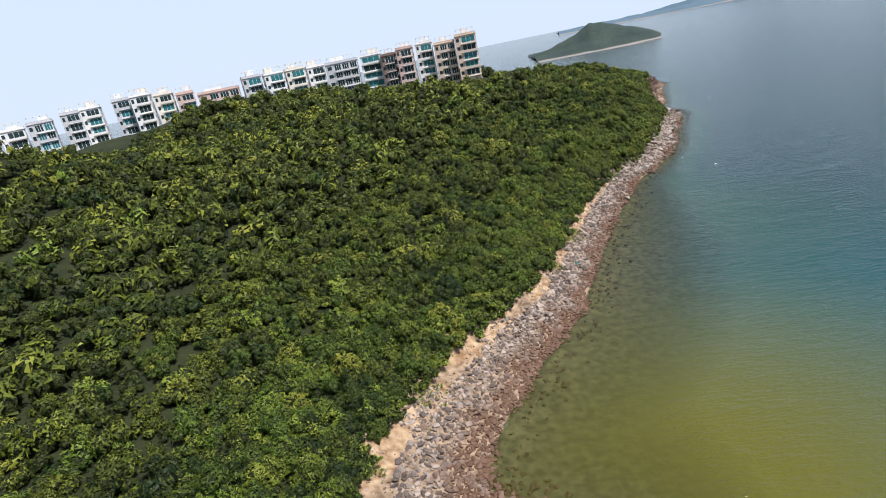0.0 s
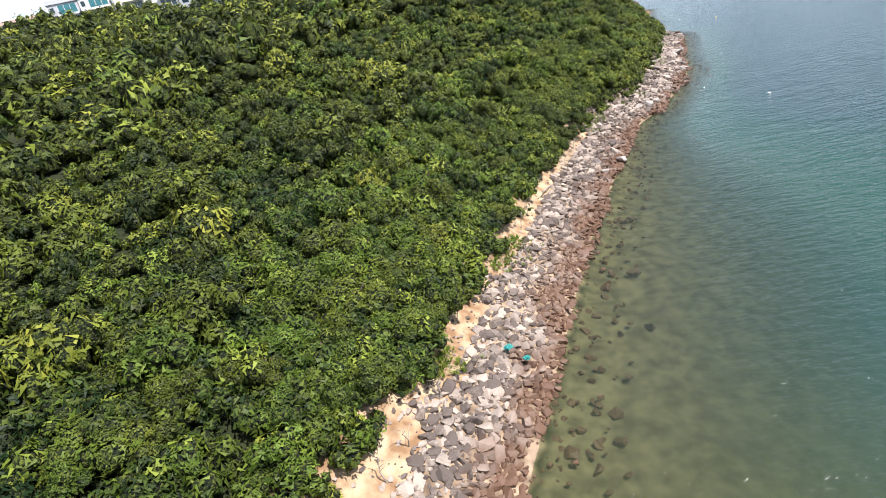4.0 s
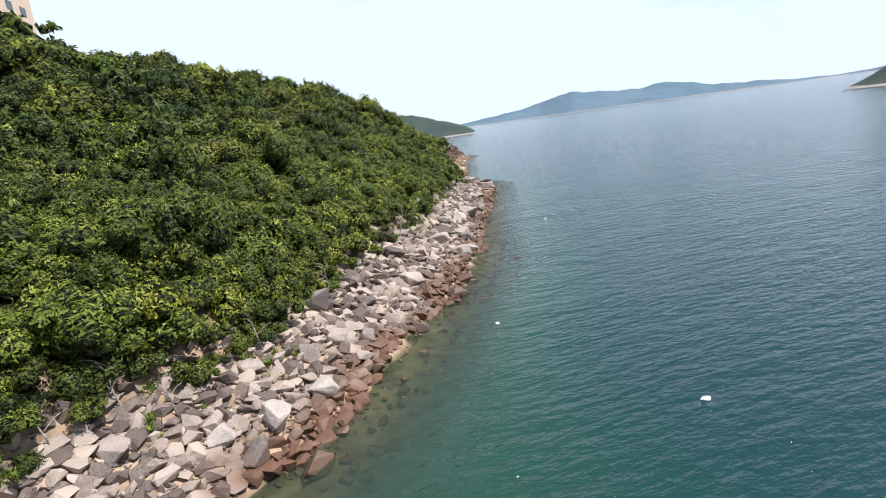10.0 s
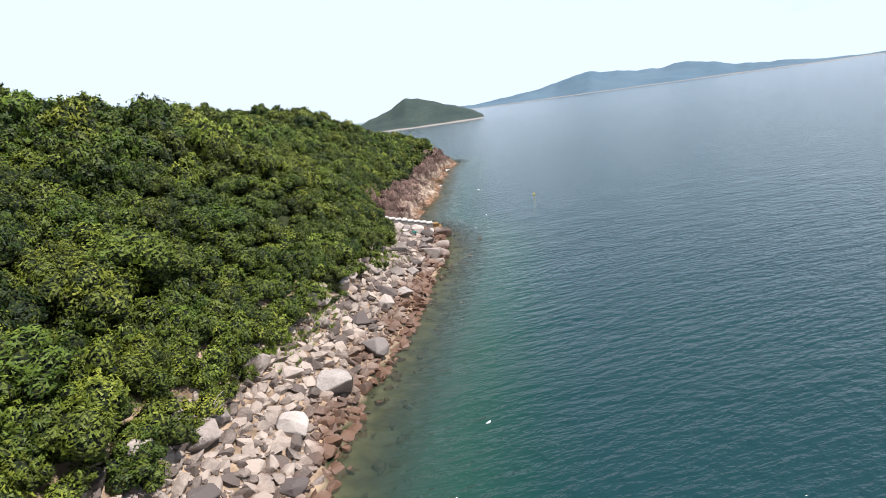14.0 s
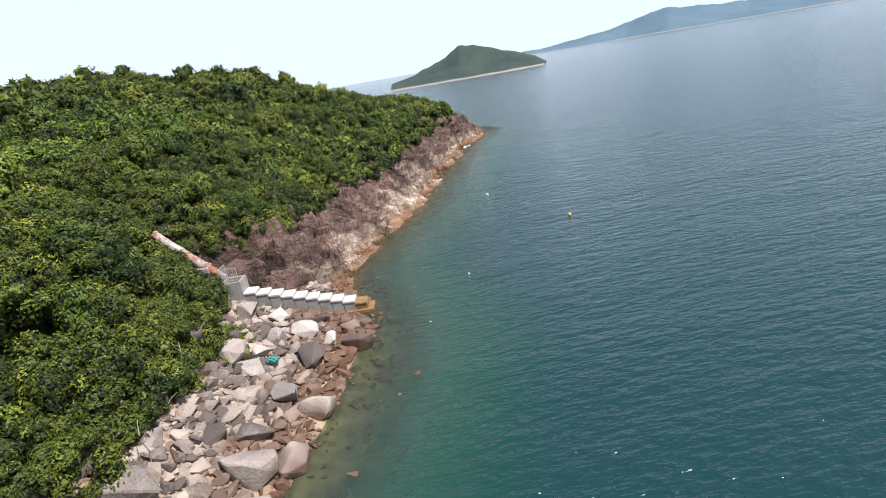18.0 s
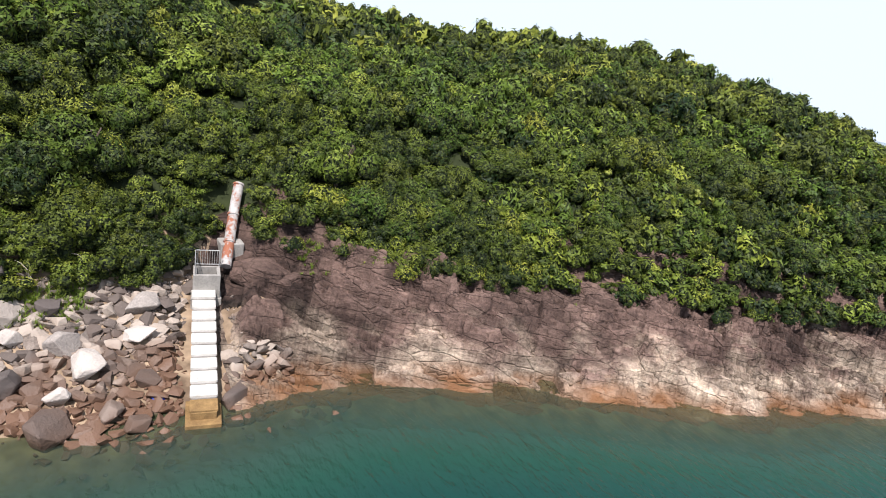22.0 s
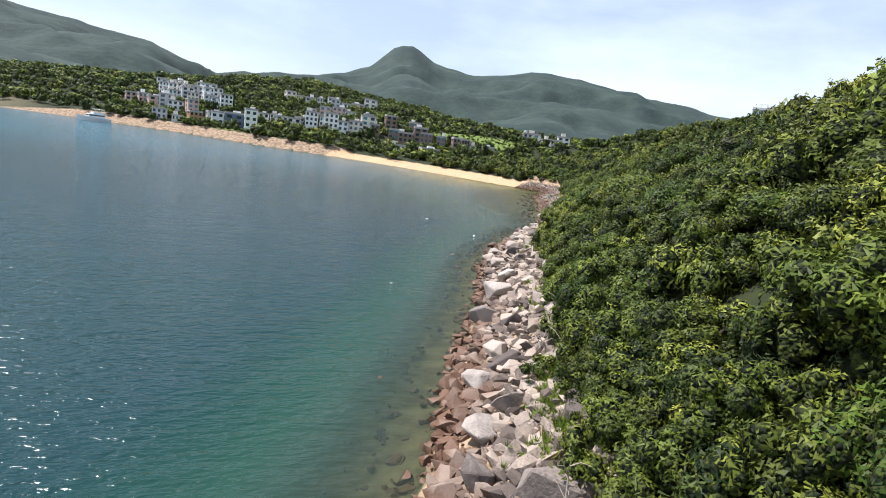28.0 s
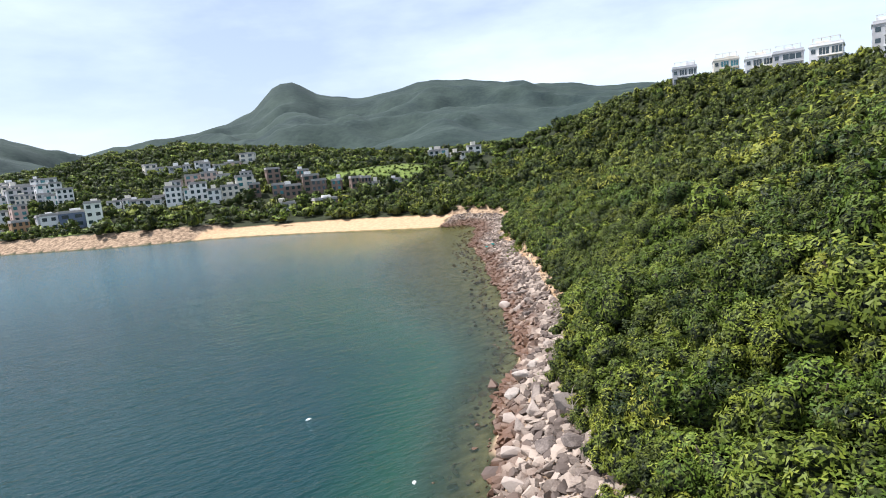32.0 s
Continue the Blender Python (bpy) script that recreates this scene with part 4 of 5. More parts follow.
tone = np.zeros(len(cx))
# joints cut the rock into blocks at three sizes, each lifted and tilted on its own
for long_, short_, lift, seed, turn in ((13.0, 4.6, 1.3, 2, -0.42), (7.0, 2.2, 1.35, 3, -0.62), (2.6, 0.95, 0.75, 5, -0.50), (1.1, 0.42, 0.34, 8, -0.75), (0.7, 0.30, 0.20, 9, -0.2)):
    wx, wy = cx + 0.22 * long_ * fbm(cx, cy, long_ * 1.2, seed, 3), cy + 0.22 * long_ * fbm(cx, cy, long_ * 1.3, seed + 1, 3)
    u, v = (wx * math.cos(turn) + wy * math.sin(turn)) / short_, (wy * math.cos(turn) - wx * math.sin(turn)) / long_
    u = u + 0.35 * cz / short_
    iu = np.floor(u)
    v = v + 7.3 * hashed(iu, 0 * iu, seed)
    iv = np.floor(v)
    k = hashed(iu, iv, seed)
    cz = cz + amp * lift * (k - 0.45 + (u - iu - 0.5) * (0.9 * hashed(iu, iv, seed + 2) + 0.1) + (v - iv - 0.5) * 0.7 * (hashed(iu, iv, seed + 4) - 0.5))
    tone += (k - 0.5) * (0.2, 0.45, 0.4, 0.35, 0.25)[(2, 3, 5, 8, 9).index(seed)]
cz += amp * 0.12 * fbm(cx, cy, 0.8, 26, 3) + 1.0 * fbm(cx, cy, 5.0, 31, 3) * np.exp(-(dd / 2.2) ** 2)
nr, na = gs_.shape
sheer = cz.reshape(nr, na)
around = 0.25 * (sheer[:-2, 1:-1] + sheer[2:, 1:-1] + sheer[1:-1, :-2] + sheer[1:-1, 2:])
sheer[1:-1, 1:-1] = np.clip(sheer[1:-1, 1:-1], around - 0.35, around + 0.35)
# the rock sinks below the soil at its upper edge
cw = coast(cx, cy)[1]
cz = np.minimum(sheer.ravel(), height(cx, cy) + 0.25 + 4.0 * (1 - smooth(0.72, 0.92, dd / cw)))
i = (np.arange(nr - 1)[:, None] * na + np.arange(na - 1)[None]).ravel()
cliff = new("bedrock_cliff", raw_mesh("bedrock_cliff", np.stack([cx, cy, cz], 1), np.stack([i, i + na, i + na + 1, i + 1], 1), M_CLIFF, flat=True))
cliff.data.attributes.new("tone", "FLOAT", "POINT").data.foreach_set("value", tone.astype(np.float32))
tagged(cliff, "layered purple-brown bedrock slope bleached pale near the water", "cliff", kind="structure")

# ---------------------------------------------------------------- concrete outfall with its pipe
P_END, P_TOP = Vector((103.9, 230.9, 0)), Vector((95.6, 232.5, 0))
axis_dir = (P_END - P_TOP).normalized()
outfall = empty("outfall", Matrix.Translation((P_TOP.x, P_TOP.y, 0)) @ Matrix.Rotation(math.atan2(axis_dir.y, axis_dir.x), 4, "Z"),
                "stepped concrete outfall wall running down into the sea", "outfall")
L = (P_END - P_TOP).length
HW = 0.56
N_STEP = 10
for k in range(N_STEP):
    x0, x1 = L * k / N_STEP, L * (k + 1) / N_STEP
    zt = 2.85 - 2.1 * k / (N_STEP - 1)
    bm = bmesh.new()
    box(bm, x0, -HW, -1.2, x1 - 0.03, HW, zt - 0.16, 0.02)
    part("wall_block", bm, M_RUST if k == N_STEP - 1 else M_CONC, outfall)
    bm = bmesh.new()
    v = box(bm, x0 - 0.05, -HW - 0.05, zt - 0.16, x1 - 0.06, HW + 0.05, zt, 0.03)
    for q in bm.verts:
        q.co.z -= 0.04 * (q.co.x - x0) / (x1 - x0)
    part("slab", bm, M_RUST if k == N_STEP - 1 else M_CONC_TOP, outfall, "sun-bleached concrete slab" if k < N_STEP - 1 else "algae-stained lowest slab")
bm = bmesh.new()
box(bm, L - 1.6, -HW - 0.22, -1.2, L + 0.35, HW + 0.22, 0.22, 0.04)
part("footing", bm, M_RUST, outfall, "rust-coloured footing at the waterline")
bm = bmesh.new()
box(bm, -1.55, -0.68, -0.5, 0.05, 0.95, 2.35, 0.03)
part("pier_base", bm, M_CONC, outfall)
for a in ((-1.5, -0.6, 2.35, -1.3, 0.85, 3.75), (-0.22, -0.6, 2.35, -0.02, 0.85, 3.75), (-1.297, -0.597, 2.35, -0.223, -0.4, 3.747), (-1.297, 0.65, 2.35, -0.223, 0.847, 3.747)):
    bm = bmesh.new()
    box(bm, *a, 0.015)
    part("chamber_wall", bm, M_CONC, outfall, "concrete wall of the open-topped chamber")


def rod(name, a, b, r, parent, label=""):
    bm = bmesh.new()
    tube(bm, [a, b], [r, r], 6)
    return part(name, bm, M_STEEL, parent, label)


railing = rod("railing", (-1.4, -0.5, 4.75), (-1.4, 0.8, 4.75), 0.025, outfall, "thin steel railing with upright bars")
rod("rail", (-1.4, -0.5, 4.75), (-0.12, -0.5, 4.75), 0.025, railing)
for q in ((-1.4, -0.5), (-1.4, 0.8), (-0.12, -0.5)):
    rod("post", (*q, 3.75), (*q, 4.76), 0.03, railing)
for a, b in (((-1.4, -0.5), (-1.4, 0.8)), ((-1.4, -0.5), (-0.12, -0.5))):
    rod("rail", (*a, 3.88), (*b, 3.88), 0.025, railing)
    for t in np.linspace(0.1, 0.9, 9):
        x, y = a[0] + (b[0] - a[0]) * t, a[1] + (b[1] - a[1]) * t
        rod("bar", (x, y, 3.88), (x, y, 4.75), 0.012, railing)
PIPE = [(94.1, 234.0, 3.6), (92.9, 234.45, 4.7), (91.5, 234.95, 6.0), (89.9, 235.6, 7.5)]
pipe = empty("drain_pipe", Matrix.Identity(4), "thick weathered pipe with rust-red patches climbing the slope", "pipe")
for (a, b) in zip(PIPE, PIPE[1:]):
    bm = bmesh.new()
    tube(bm, [a, b], [0.32, 0.32], 20)
    part("pipe_section", bm, M_PIPE, pipe)
    u = (Vector(b) - Vector(a)).normalized()
    bm = bmesh.new()
    tube(bm, [Vector(b) - u * 0.07, Vector(b) + u * 0.07], [0.37, 0.37], 20)
    part("pipe_collar", bm, M_PIPE, pipe)
bm = bmesh.new()
box(bm, 92.0, 233.9, 2.2, 93.2, 235.3, 4.7, 0.06)
part("pipe_support", bm, M_CONC, pipe, "concrete pipe cradle")

# dark bedrock knobs that crop out beside the pipe
for k, (x, y, z, r) in enumerate(((93.2, 237.4, 4.6, 1.7), (94.6, 236.2, 3.2, 1.6), (95.3, 237.9, 2.9, 1.5), (92.0, 238.6, 5.6, 1.3), (96.6, 235.6, 1.5, 1.3))):
    ob = new("rock_outcrop", rock_mesh("rock_outcrop", 300 + k, M_CLIFF, 18, 0.8, 0.05))
    ob.matrix_world = pose(x, y, z, 18 * (k % 3 - 1), 12, 50 * k) @ Matrix.Diagonal((r * 1.35, r, r * 0.95, 1))
    tagged(ob, "dark purple-grey bedrock knob beside the outfall pipe", "rock", "bedrock knobs beside the pipe")

# ---------------------------------------------------------------- bushes and trees
def leaf_cloud(r, n, radius, tall, lobes, leaf, sides=7, rows=4):
    """A crown of several rounded clumps: corners and faces of the leaves and of the inner mass painted dark as shade,
    the clump's outward direction and a tint, lighter towards the top, for each corner.
    """
    a = r.uniform(0, math.tau, lobes)
    up = r.uniform(-0.05, 1.0, lobes)
    out = np.sqrt(1 - up ** 2) * r.uniform(0.55, 0.9, lobes) * radius
    cen = np.column_stack([np.cos(a) * out, np.sin(a) * out, tall * (0.20 + 0.52 * np.abs(up))])
    rad = r.uniform(0.14, 0.42, lobes) * radius
    cen[0], rad[0] = (0, 0, tall * 0.30), radius * 0.58
    # Random tone per clump plus painted top light: higher clumps are tinted lighter.
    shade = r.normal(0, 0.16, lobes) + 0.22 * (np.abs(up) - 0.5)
    k = r.choice(lobes, n, p=rad ** 2 / (rad ** 2).sum())
    d = r.normal(size=(n, 3))
    d[:, 2] = np.abs(d[:, 2]) * 1.15 - 0.36
    d /= np.linalg.norm(d, axis=1, keepdims=True)
    flat = np.array([1, 1, 0.74 * tall / radius])
    p = cen[k] + d * (rad[k] * r.uniform(0.86, 1.13, n))[:, None] * flat
    # sprays that stick out of the outline
    m = n // 6
    shoot = r.integers(0, n, max(m // 16, 1))
    pick = shoot[r.integers(0, len(shoot), m)]
    p[:m] = p[pick] + d[pick] * r.uniform(0.0, 0.20, (m, 1)) * radius + r.normal(0, 0.035, (m, 3)) * radius
    d[:m], k[:m] = d[pick], k[pick]
    nrm = d + r.normal(0, 0.40, (n, 3)) + np.array([0, 0, 0.25])
    nrm /= np.linalg.norm(nrm, axis=1, keepdims=True)
    t1 = np.cross(nrm, r.normal(size=(n, 3)))
    t1 /= np.linalg.norm(t1, axis=1, keepdims=True)
    t2 = np.cross(nrm, t1)
    la, lb = leaf * r.uniform(0.75, 1.5, (n, 1)), leaf * r.uniform(0.38, 0.68, (n, 1))
    tri = np.stack([p - t1 * la + t2 * lb, p - t1 * la - t2 * lb, p + t1 * la], 1).reshape(-1, 3)
    faces = np.arange(3 * n).reshape(-1, 3)
    bulge = np.repeat(d + np.array([0, 0, 0.15]), 3, 0)
    # Upward leaves tinted lighter, downward ones darker: top light put into the colour.
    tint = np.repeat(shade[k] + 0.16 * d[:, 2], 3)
    cv, cf, cb = [], [], []
    for c, q in zip(cen, rad):
        th, ph = np.meshgrid(np.linspace(0, math.tau, sides + 1)[:-1], np.linspace(-0.75, 1.3, rows))
        way = np.stack([np.cos(th) * np.cos(ph), np.sin(th) * np.cos(ph), np.sin(ph)], -1).reshape(-1, 3)
        base = len(cv) * sides * rows
        cv.append(way * flat * q * 0.90 * r.uniform(0.84, 1.06, (sides * rows, 1)) + c)
        cb.append(way)
        for row in range(rows - 1):
            for col in range(sides):
                w = [base + row * sides + col, base + row * sides + (col + 1) % sides, base + (row + 1) * sides + (col + 1) % sides, base + (row + 1) * sides + col]
                cf += [[w[0], w[1], w[2]], [w[0], w[2], w[3]]]
    cv = np.concatenate(cv)
    return tri, faces, cv, np.array(cf), np.concatenate([bulge, np.concatenate(cb)]), np.concatenate([tint, np.zeros(len(cv))])


def leaf_data(me, bulge, tint, kind):
    """The clump direction, the tint and the crown's own hue, for the leaf material."""
    me.attributes.new("bulge", "FLOAT_VECTOR", "POINT").data.foreach_set("vector", np.asarray(bulge, np.float32).ravel())
    me.attributes.new("tint", "FLOAT", "POINT").data.foreach_set("value", np.asarray(tint, np.float32))
    me.attributes.new("kind", "FLOAT", "POINT").data.foreach_set("value", np.asarray(kind, np.float32))


def shrub_parts(seed):
    r = np.random.default_rng(seed)
    q, f, cv, cf, bulge, tint = leaf_cloud(r, 2700, 1.0, r.uniform(1.15, 1.5), 16, 0.046, 7, 4)
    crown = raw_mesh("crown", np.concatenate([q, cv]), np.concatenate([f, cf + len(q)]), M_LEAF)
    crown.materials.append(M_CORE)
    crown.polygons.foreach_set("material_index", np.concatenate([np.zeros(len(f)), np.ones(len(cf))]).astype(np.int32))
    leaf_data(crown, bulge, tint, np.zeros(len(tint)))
    bm = bmesh.new()
    for k in range(4):
        a = r.uniform(0, math.tau)
        tube(bm, [(0, 0, -0.25), (0.15 * math.cos(a), 0.15 * math.sin(a), 0.3), (0.45 * math.cos(a), 0.45 * math.sin(a), 0.9)], [0.05, 0.04, 0.015], 5)
    return crown, from_bm("trunk", bm, M_BARK)


SHRUBS = [shrub_parts(100 + i) for i in range(8)]
CLOUDS = {"fine": [leaf_cloud(np.random.default_rng(170 + i), 1050, 1.0, 1.35, 13, 0.068, 6, 3) for i in range(8)],
          "small": [leaf_cloud(np.random.default_rng(190 + i), 150, 1.0, 1.25, 4, 0.115, 5, 3) for i in range(6)],
          "small_near": [leaf_cloud(np.random.default_rng(180 + i), 520, 1.0, 1.25, 5, 0.060, 5, 3) for i in range(6)],
          "near": [leaf_cloud(np.random.default_rng(200 + i), 400, 1.0, 1.35, 10, 0.098, 5, 3) for i in range(8)],
          "mid": [leaf_cloud(np.random.default_rng(230 + i), 120, 1.0, 1.25, 6, 0.13, 5, 3) for i in range(6)],
          "far": [leaf_cloud(np.random.default_rng(260 + i), 70, 1.0, 1.1, 5, 0.15, 5, 3) for i in range(5)]}


def jitter_grid(x0, x1, y0, y1, step, seed):
    r = np.random.default_rng(seed)
    x, y = np.meshgrid(np.arange(x0, x1, step), np.arange(y0, y1, step))
    return x.ravel() + r.uniform(-0.46, 0.46, x.size) * step, y.ravel() + r.uniform(-0.46, 0.46, x.size) * step


NO_TREES = []   # discs kept clear for houses: x, y, radius


def wooded(x, y):
    d, w, s = coast(x, y)
    ok = d - w > 0.3
    for a, b, c in NO_TREES:
        ok &= (x - a) ** 2 + (y - b) ** 2 > c * c
    ok &= gully(x, y)[0] > np.where(x > 93, 3.0, 2.0)
    ok &= turf(x, y) < 0.55
    return ok, d - w


# ---------------------------------------------------------------- houses on the ridge
M_GLASS = material("window_glass", (0.015, 0.03, 0.035), (0.03, 0.06, 0.07), 0.6, 0.08, 0.0, spec=0.8)
M_TEAL = material("teal_glass", (0.02, 0.13, 0.15), (0.04, 0.20, 0.22), 0.6, 0.08, 0.0, spec=0.8)
WALLS = {"white": (0.80, 0.80, 0.78), "pink": (0.62, 0.45, 0.39), "beige": (0.68, 0.53, 0.41), "grey": (0.55, 0.55, 0.56), "cream": (0.76, 0.71, 0.62), "orange": (0.42, 0.25, 0.14), "brown": (0.24, 0.17, 0.14), "blue": (0.13, 0.17, 0.25), "teal": (0.22, 0.40, 0.38)}
M_WALL = {k: material(k + "_wall_paint", tuple(c * 0.86 for c in v), v, 0.4, 0.85, 0.05, 8.0) for k, v in WALLS.items()}
M_ROOF = material("flat_roof", (0.30, 0.29, 0.28), (0.42, 0.40, 0.38), 0.8, 0.9, 0.1)


def house(x, y, z, turn, wide, deep, storeys, colour, bays=3, teal=False, group="houses on the ridge", name="villa", rich=True, sh=3.1):
    """A flat-roofed house whose front looks along its -y side: stacked window bands between projecting slabs, a side column of small windows, a set-back roof storey."""
    NO_TREES.append((x, y, (0.42 if rich else 0.46) * math.hypot(wide, deep)))
    h = storeys * sh
    r = np.random.default_rng(int(abs(x * 7 + y * 13)))
    trim = M_WALL["white" if colour not in ("white", "cream") else "cream"]
    ob = empty(name, pose(x, y, z, 0, 0, turn), f"{colour} flat-roofed {storeys}-storey house among trees", "house", group)
    bm = bmesh.new()
    box(bm, -wide / 2, -deep / 2, min(-1.0, float(height([x], [y])[0]) - z - 1.0), wide / 2, deep / 2, h, 0.05)
    part("wall", bm, M_WALL[colour], ob)
    bm = bmesh.new()
    box(bm, -wide / 2 - 0.25, -deep / 2 - 0.25, h, wide / 2 + 0.25, deep / 2 + 0.25, h + 0.25)
    for a in ((-wide / 2, -deep / 2, wide / 2, -deep / 2 + 0.2), (-wide / 2, deep / 2 - 0.2, wide / 2, deep / 2), (-wide / 2, -deep / 2 + 0.2, -wide / 2 + 0.2, deep / 2 - 0.2), (wide / 2 - 0.2, -deep / 2 + 0.2, wide / 2, deep / 2 - 0.2)):
        box(bm, a[0], a[1], h + 0.25, a[2], a[3], h + 0.95)
    part("roof", bm, M_WALL[colour] if rich else M_ROOF, ob)
    c, half = r.uniform(-0.26, 0.26) * wide, (0.2 if rich else r.uniform(0.12, 0.22)) * wide
    if rich or r.random() < 0.55:
        bm = bmesh.new()
        box(bm, c - half, -deep * 0.05, h + 0.25, c + half, deep * 0.4, h + r.uniform(1.6, 2.8), 0.04)
        part("stair_tower", bm, trim, ob)
    if rich:
        bm = bmesh.new()
        box(bm, -wide * 0.42, -deep * 0.44, h + 2.46, wide * 0.42, -deep * 0.42, h + 2.62)
        top = part("pergola", bm, trim, ob)
        for k in range(4):
            bm = bmesh.new()
            px = -wide * 0.4 + wide * 0.8 * k / 3
            box(bm, px - 0.08, -deep * 0.42, h + 0.25, px + 0.08, -deep * 0.42 + 0.16, h + 2.3)
            box(bm, px - 0.08, -deep * 0.42, h + 2.3, px + 0.08, -deep * 0.05, h + 2.46)
            part("beam", bm, trim, top)
    side = wide * 0.26 if rich and bays > 1 else 0.0   # a closed strip with small windows beside the glazed bays
    for k in range(storeys):
        if rich:
            bm = bmesh.new()
            box(bm, -wide / 2 + side, -deep / 2 - 0.7, k * sh - 0.12, wide / 2, -deep / 2, k * sh + 0.10)
            part("slab", bm, trim, ob)
            if (k + bays) % 2:
                bm = bmesh.new()
                box(bm, -wide / 2 + side, -deep / 2 - 0.7, k * sh + 0.10, wide / 2, -deep / 2 - 0.64, k * sh + 0.75)
                part("parapet", bm, M_WALL[colour], ob)
        if side:
            bm = bmesh.new()
            box(bm, -wide / 2 + side * 0.25, -deep / 2 - 0.05, k * sh + 1.0, -wide / 2 + side * 0.75, -deep / 2 + 0.05, k * sh + 2.3)
            part("window", bm, M_GLASS, ob)
        n = max(bays - 1, 1) if side else bays
        for b in range(n):
            bw = (wide - side) / n
            gap = 0.09 if rich else 0.24
            x0, x1 = -wide / 2 + side + bw * (b + gap), -wide / 2 + side + bw * (b + 1 - gap)
            bm = bmesh.new()
            box(bm, x0, -deep / 2 - 0.05, k * sh + (0.5 if rich else 0.95), x1, -deep / 2 + 0.05, k * sh + (2.6 if rich else 2.35))
            win = part("window", bm, M_TEAL if teal and (k + b) % 3 else M_GLASS, ob)
            if rich:
                for q in np.linspace(x0, x1, 4):
                    bm = bmesh.new()
                    box(bm, q - 0.05, -deep / 2 - 0.09, k * sh + 0.5, q + 0.05, -deep / 2 - 0.02, k * sh + 2.6)
                    part("mullion", bm, trim, win)
        for face in (-1, 1):
            for q in (-0.25, 0.12) if rich else (-0.05,):
                bm = bmesh.new()
                box(bm, face * wide / 2 - 0.06, deep * q, k * sh + 0.9, face * wide / 2 + 0.06, deep * (q + 0.16), k * sh + 2.3)
                part("window", bm, M_GLASS, ob)
    return ob


# a terrace of villas along the crest: bearing of the middle, width, roof height, storeys, colour, bays, teal panes
for az, wide, top, st, colour, bays, teal in (
        (-6.1, 9, 44.6, 5, "beige", 2, True), (-4.0, 9, 43.2, 5, "beige", 3, False), (-2.1, 7.5, 44.8, 5, "white", 2, True), (-0.2, 7, 44.2, 5, "pink", 2, False), (1.4, 6, 43.0, 5, "brown", 2, False),
        (3.1, 9, 44.4, 5, "white", 1, True), (5.9, 13.5, 44.0, 5, "grey", 4, False), (8.5, 7.5, 44.3, 5, "white", 2, False), (10.4, 8, 44.8, 5, "cream", 2, True), (12.4, 8, 44.8, 5, "white", 2, True), (14.4, 8, 45.2, 5, "grey", 2, True),
        (17.4, 16, 42.6, 4, "pink", 4, False), (20.3, 7, 44.2, 4, "pink", 2, True), (22.0, 7, 45.4, 4, "cream", 2, True), (23.8, 7, 46.4, 4, "white", 2, False), (25.4, 6.5, 46.2, 4, "grey", 2, True),
        (27.8, 7, 45.6, 4, "white", 2, True), (29.4, 6.5, 45.0, 4, "grey", 2, False), (31.6, 8, 44.0, 4, "grey", 3, True), (33.6, 8, 43.4, 4, "white", 2, False), (35.6, 8, 43.4, 4, "white", 2, True), (37.8, 8, 43.2, 4, "cream", 2, False)):
    a = radians(az)
    house(-math.sin(a) * (246 + 3 * math.sin(az * 2.3)), math.cos(a) * (246 + 3 * math.sin(az * 2.3)), top - st * 3.1, az + 6 * math.sin(az * 3.1), wide - 0.6, 11 + 2 * math.cos(az), st, colour, bays, teal)
for x, y, top, turn, wide, deep, st, colour, bays, teal in (
        (-106, 131, 59, 114, 13, 11, 5, "beige", 3, True), (-111, 144, 58, 114, 12, 11, 5, "cream", 3, True),
        (-122, 24, 46.2, 128, 9, 10, 2, "grey", 3, False), (-131, 36, 47.2, 128, 9, 10, 2, "cream", 3, True), (-127, 52, 44.8, 124, 9, 10, 2, "white", 3, False), (-123, 65, 44.0, 120, 9, 10, 2, "grey", 2, False),
        (-120, 79, 43.4, 114, 9, 10, 2, "white", 3, False), (-116, 99, 45.5, 114, 10, 10, 3, "grey", 3, False), (-112, 117, 49.0, 116, 12, 11, 3, "cream", 3, True)):
    house(x, y, top - st * 3.1, turn, wide, deep, st, colour, bays, teal)

# ---------------------------------------------------------------- the village behind the bay
vr = np.random.default_rng(17)


def street(x0, y0, x1, y1, n, wide, deep, storeys, colours, group):
    """A row of houses between two ends, all looking at the bay."""
    for k in range(n):
        t = k / max(n - 1, 1)
        x, y = x0 + (x1 - x0) * t + vr.normal(0, 0.9), y0 + (y1 - y0) * t + vr.normal(0, 1.9)
        a = math.degrees(math.atan2(82 - x, 184 - y))
        house(x, y, float(height([x], [y])[0]) + 0.2, 180 - a + vr.uniform(-14, 14), wide * vr.uniform(0.7, 1.15), deep * vr.uniform(0.6, 0.85), max(1, storeys - int(vr.random() < 0.45)),
              colours[int(vr.integers(len(colours)))], int(vr.integers(2, 4)), k % 4 == 1, group, "village_house", rich=False, sh=2.4)


PALE = ["white", "cream", "white", "grey", "white", "pink"]
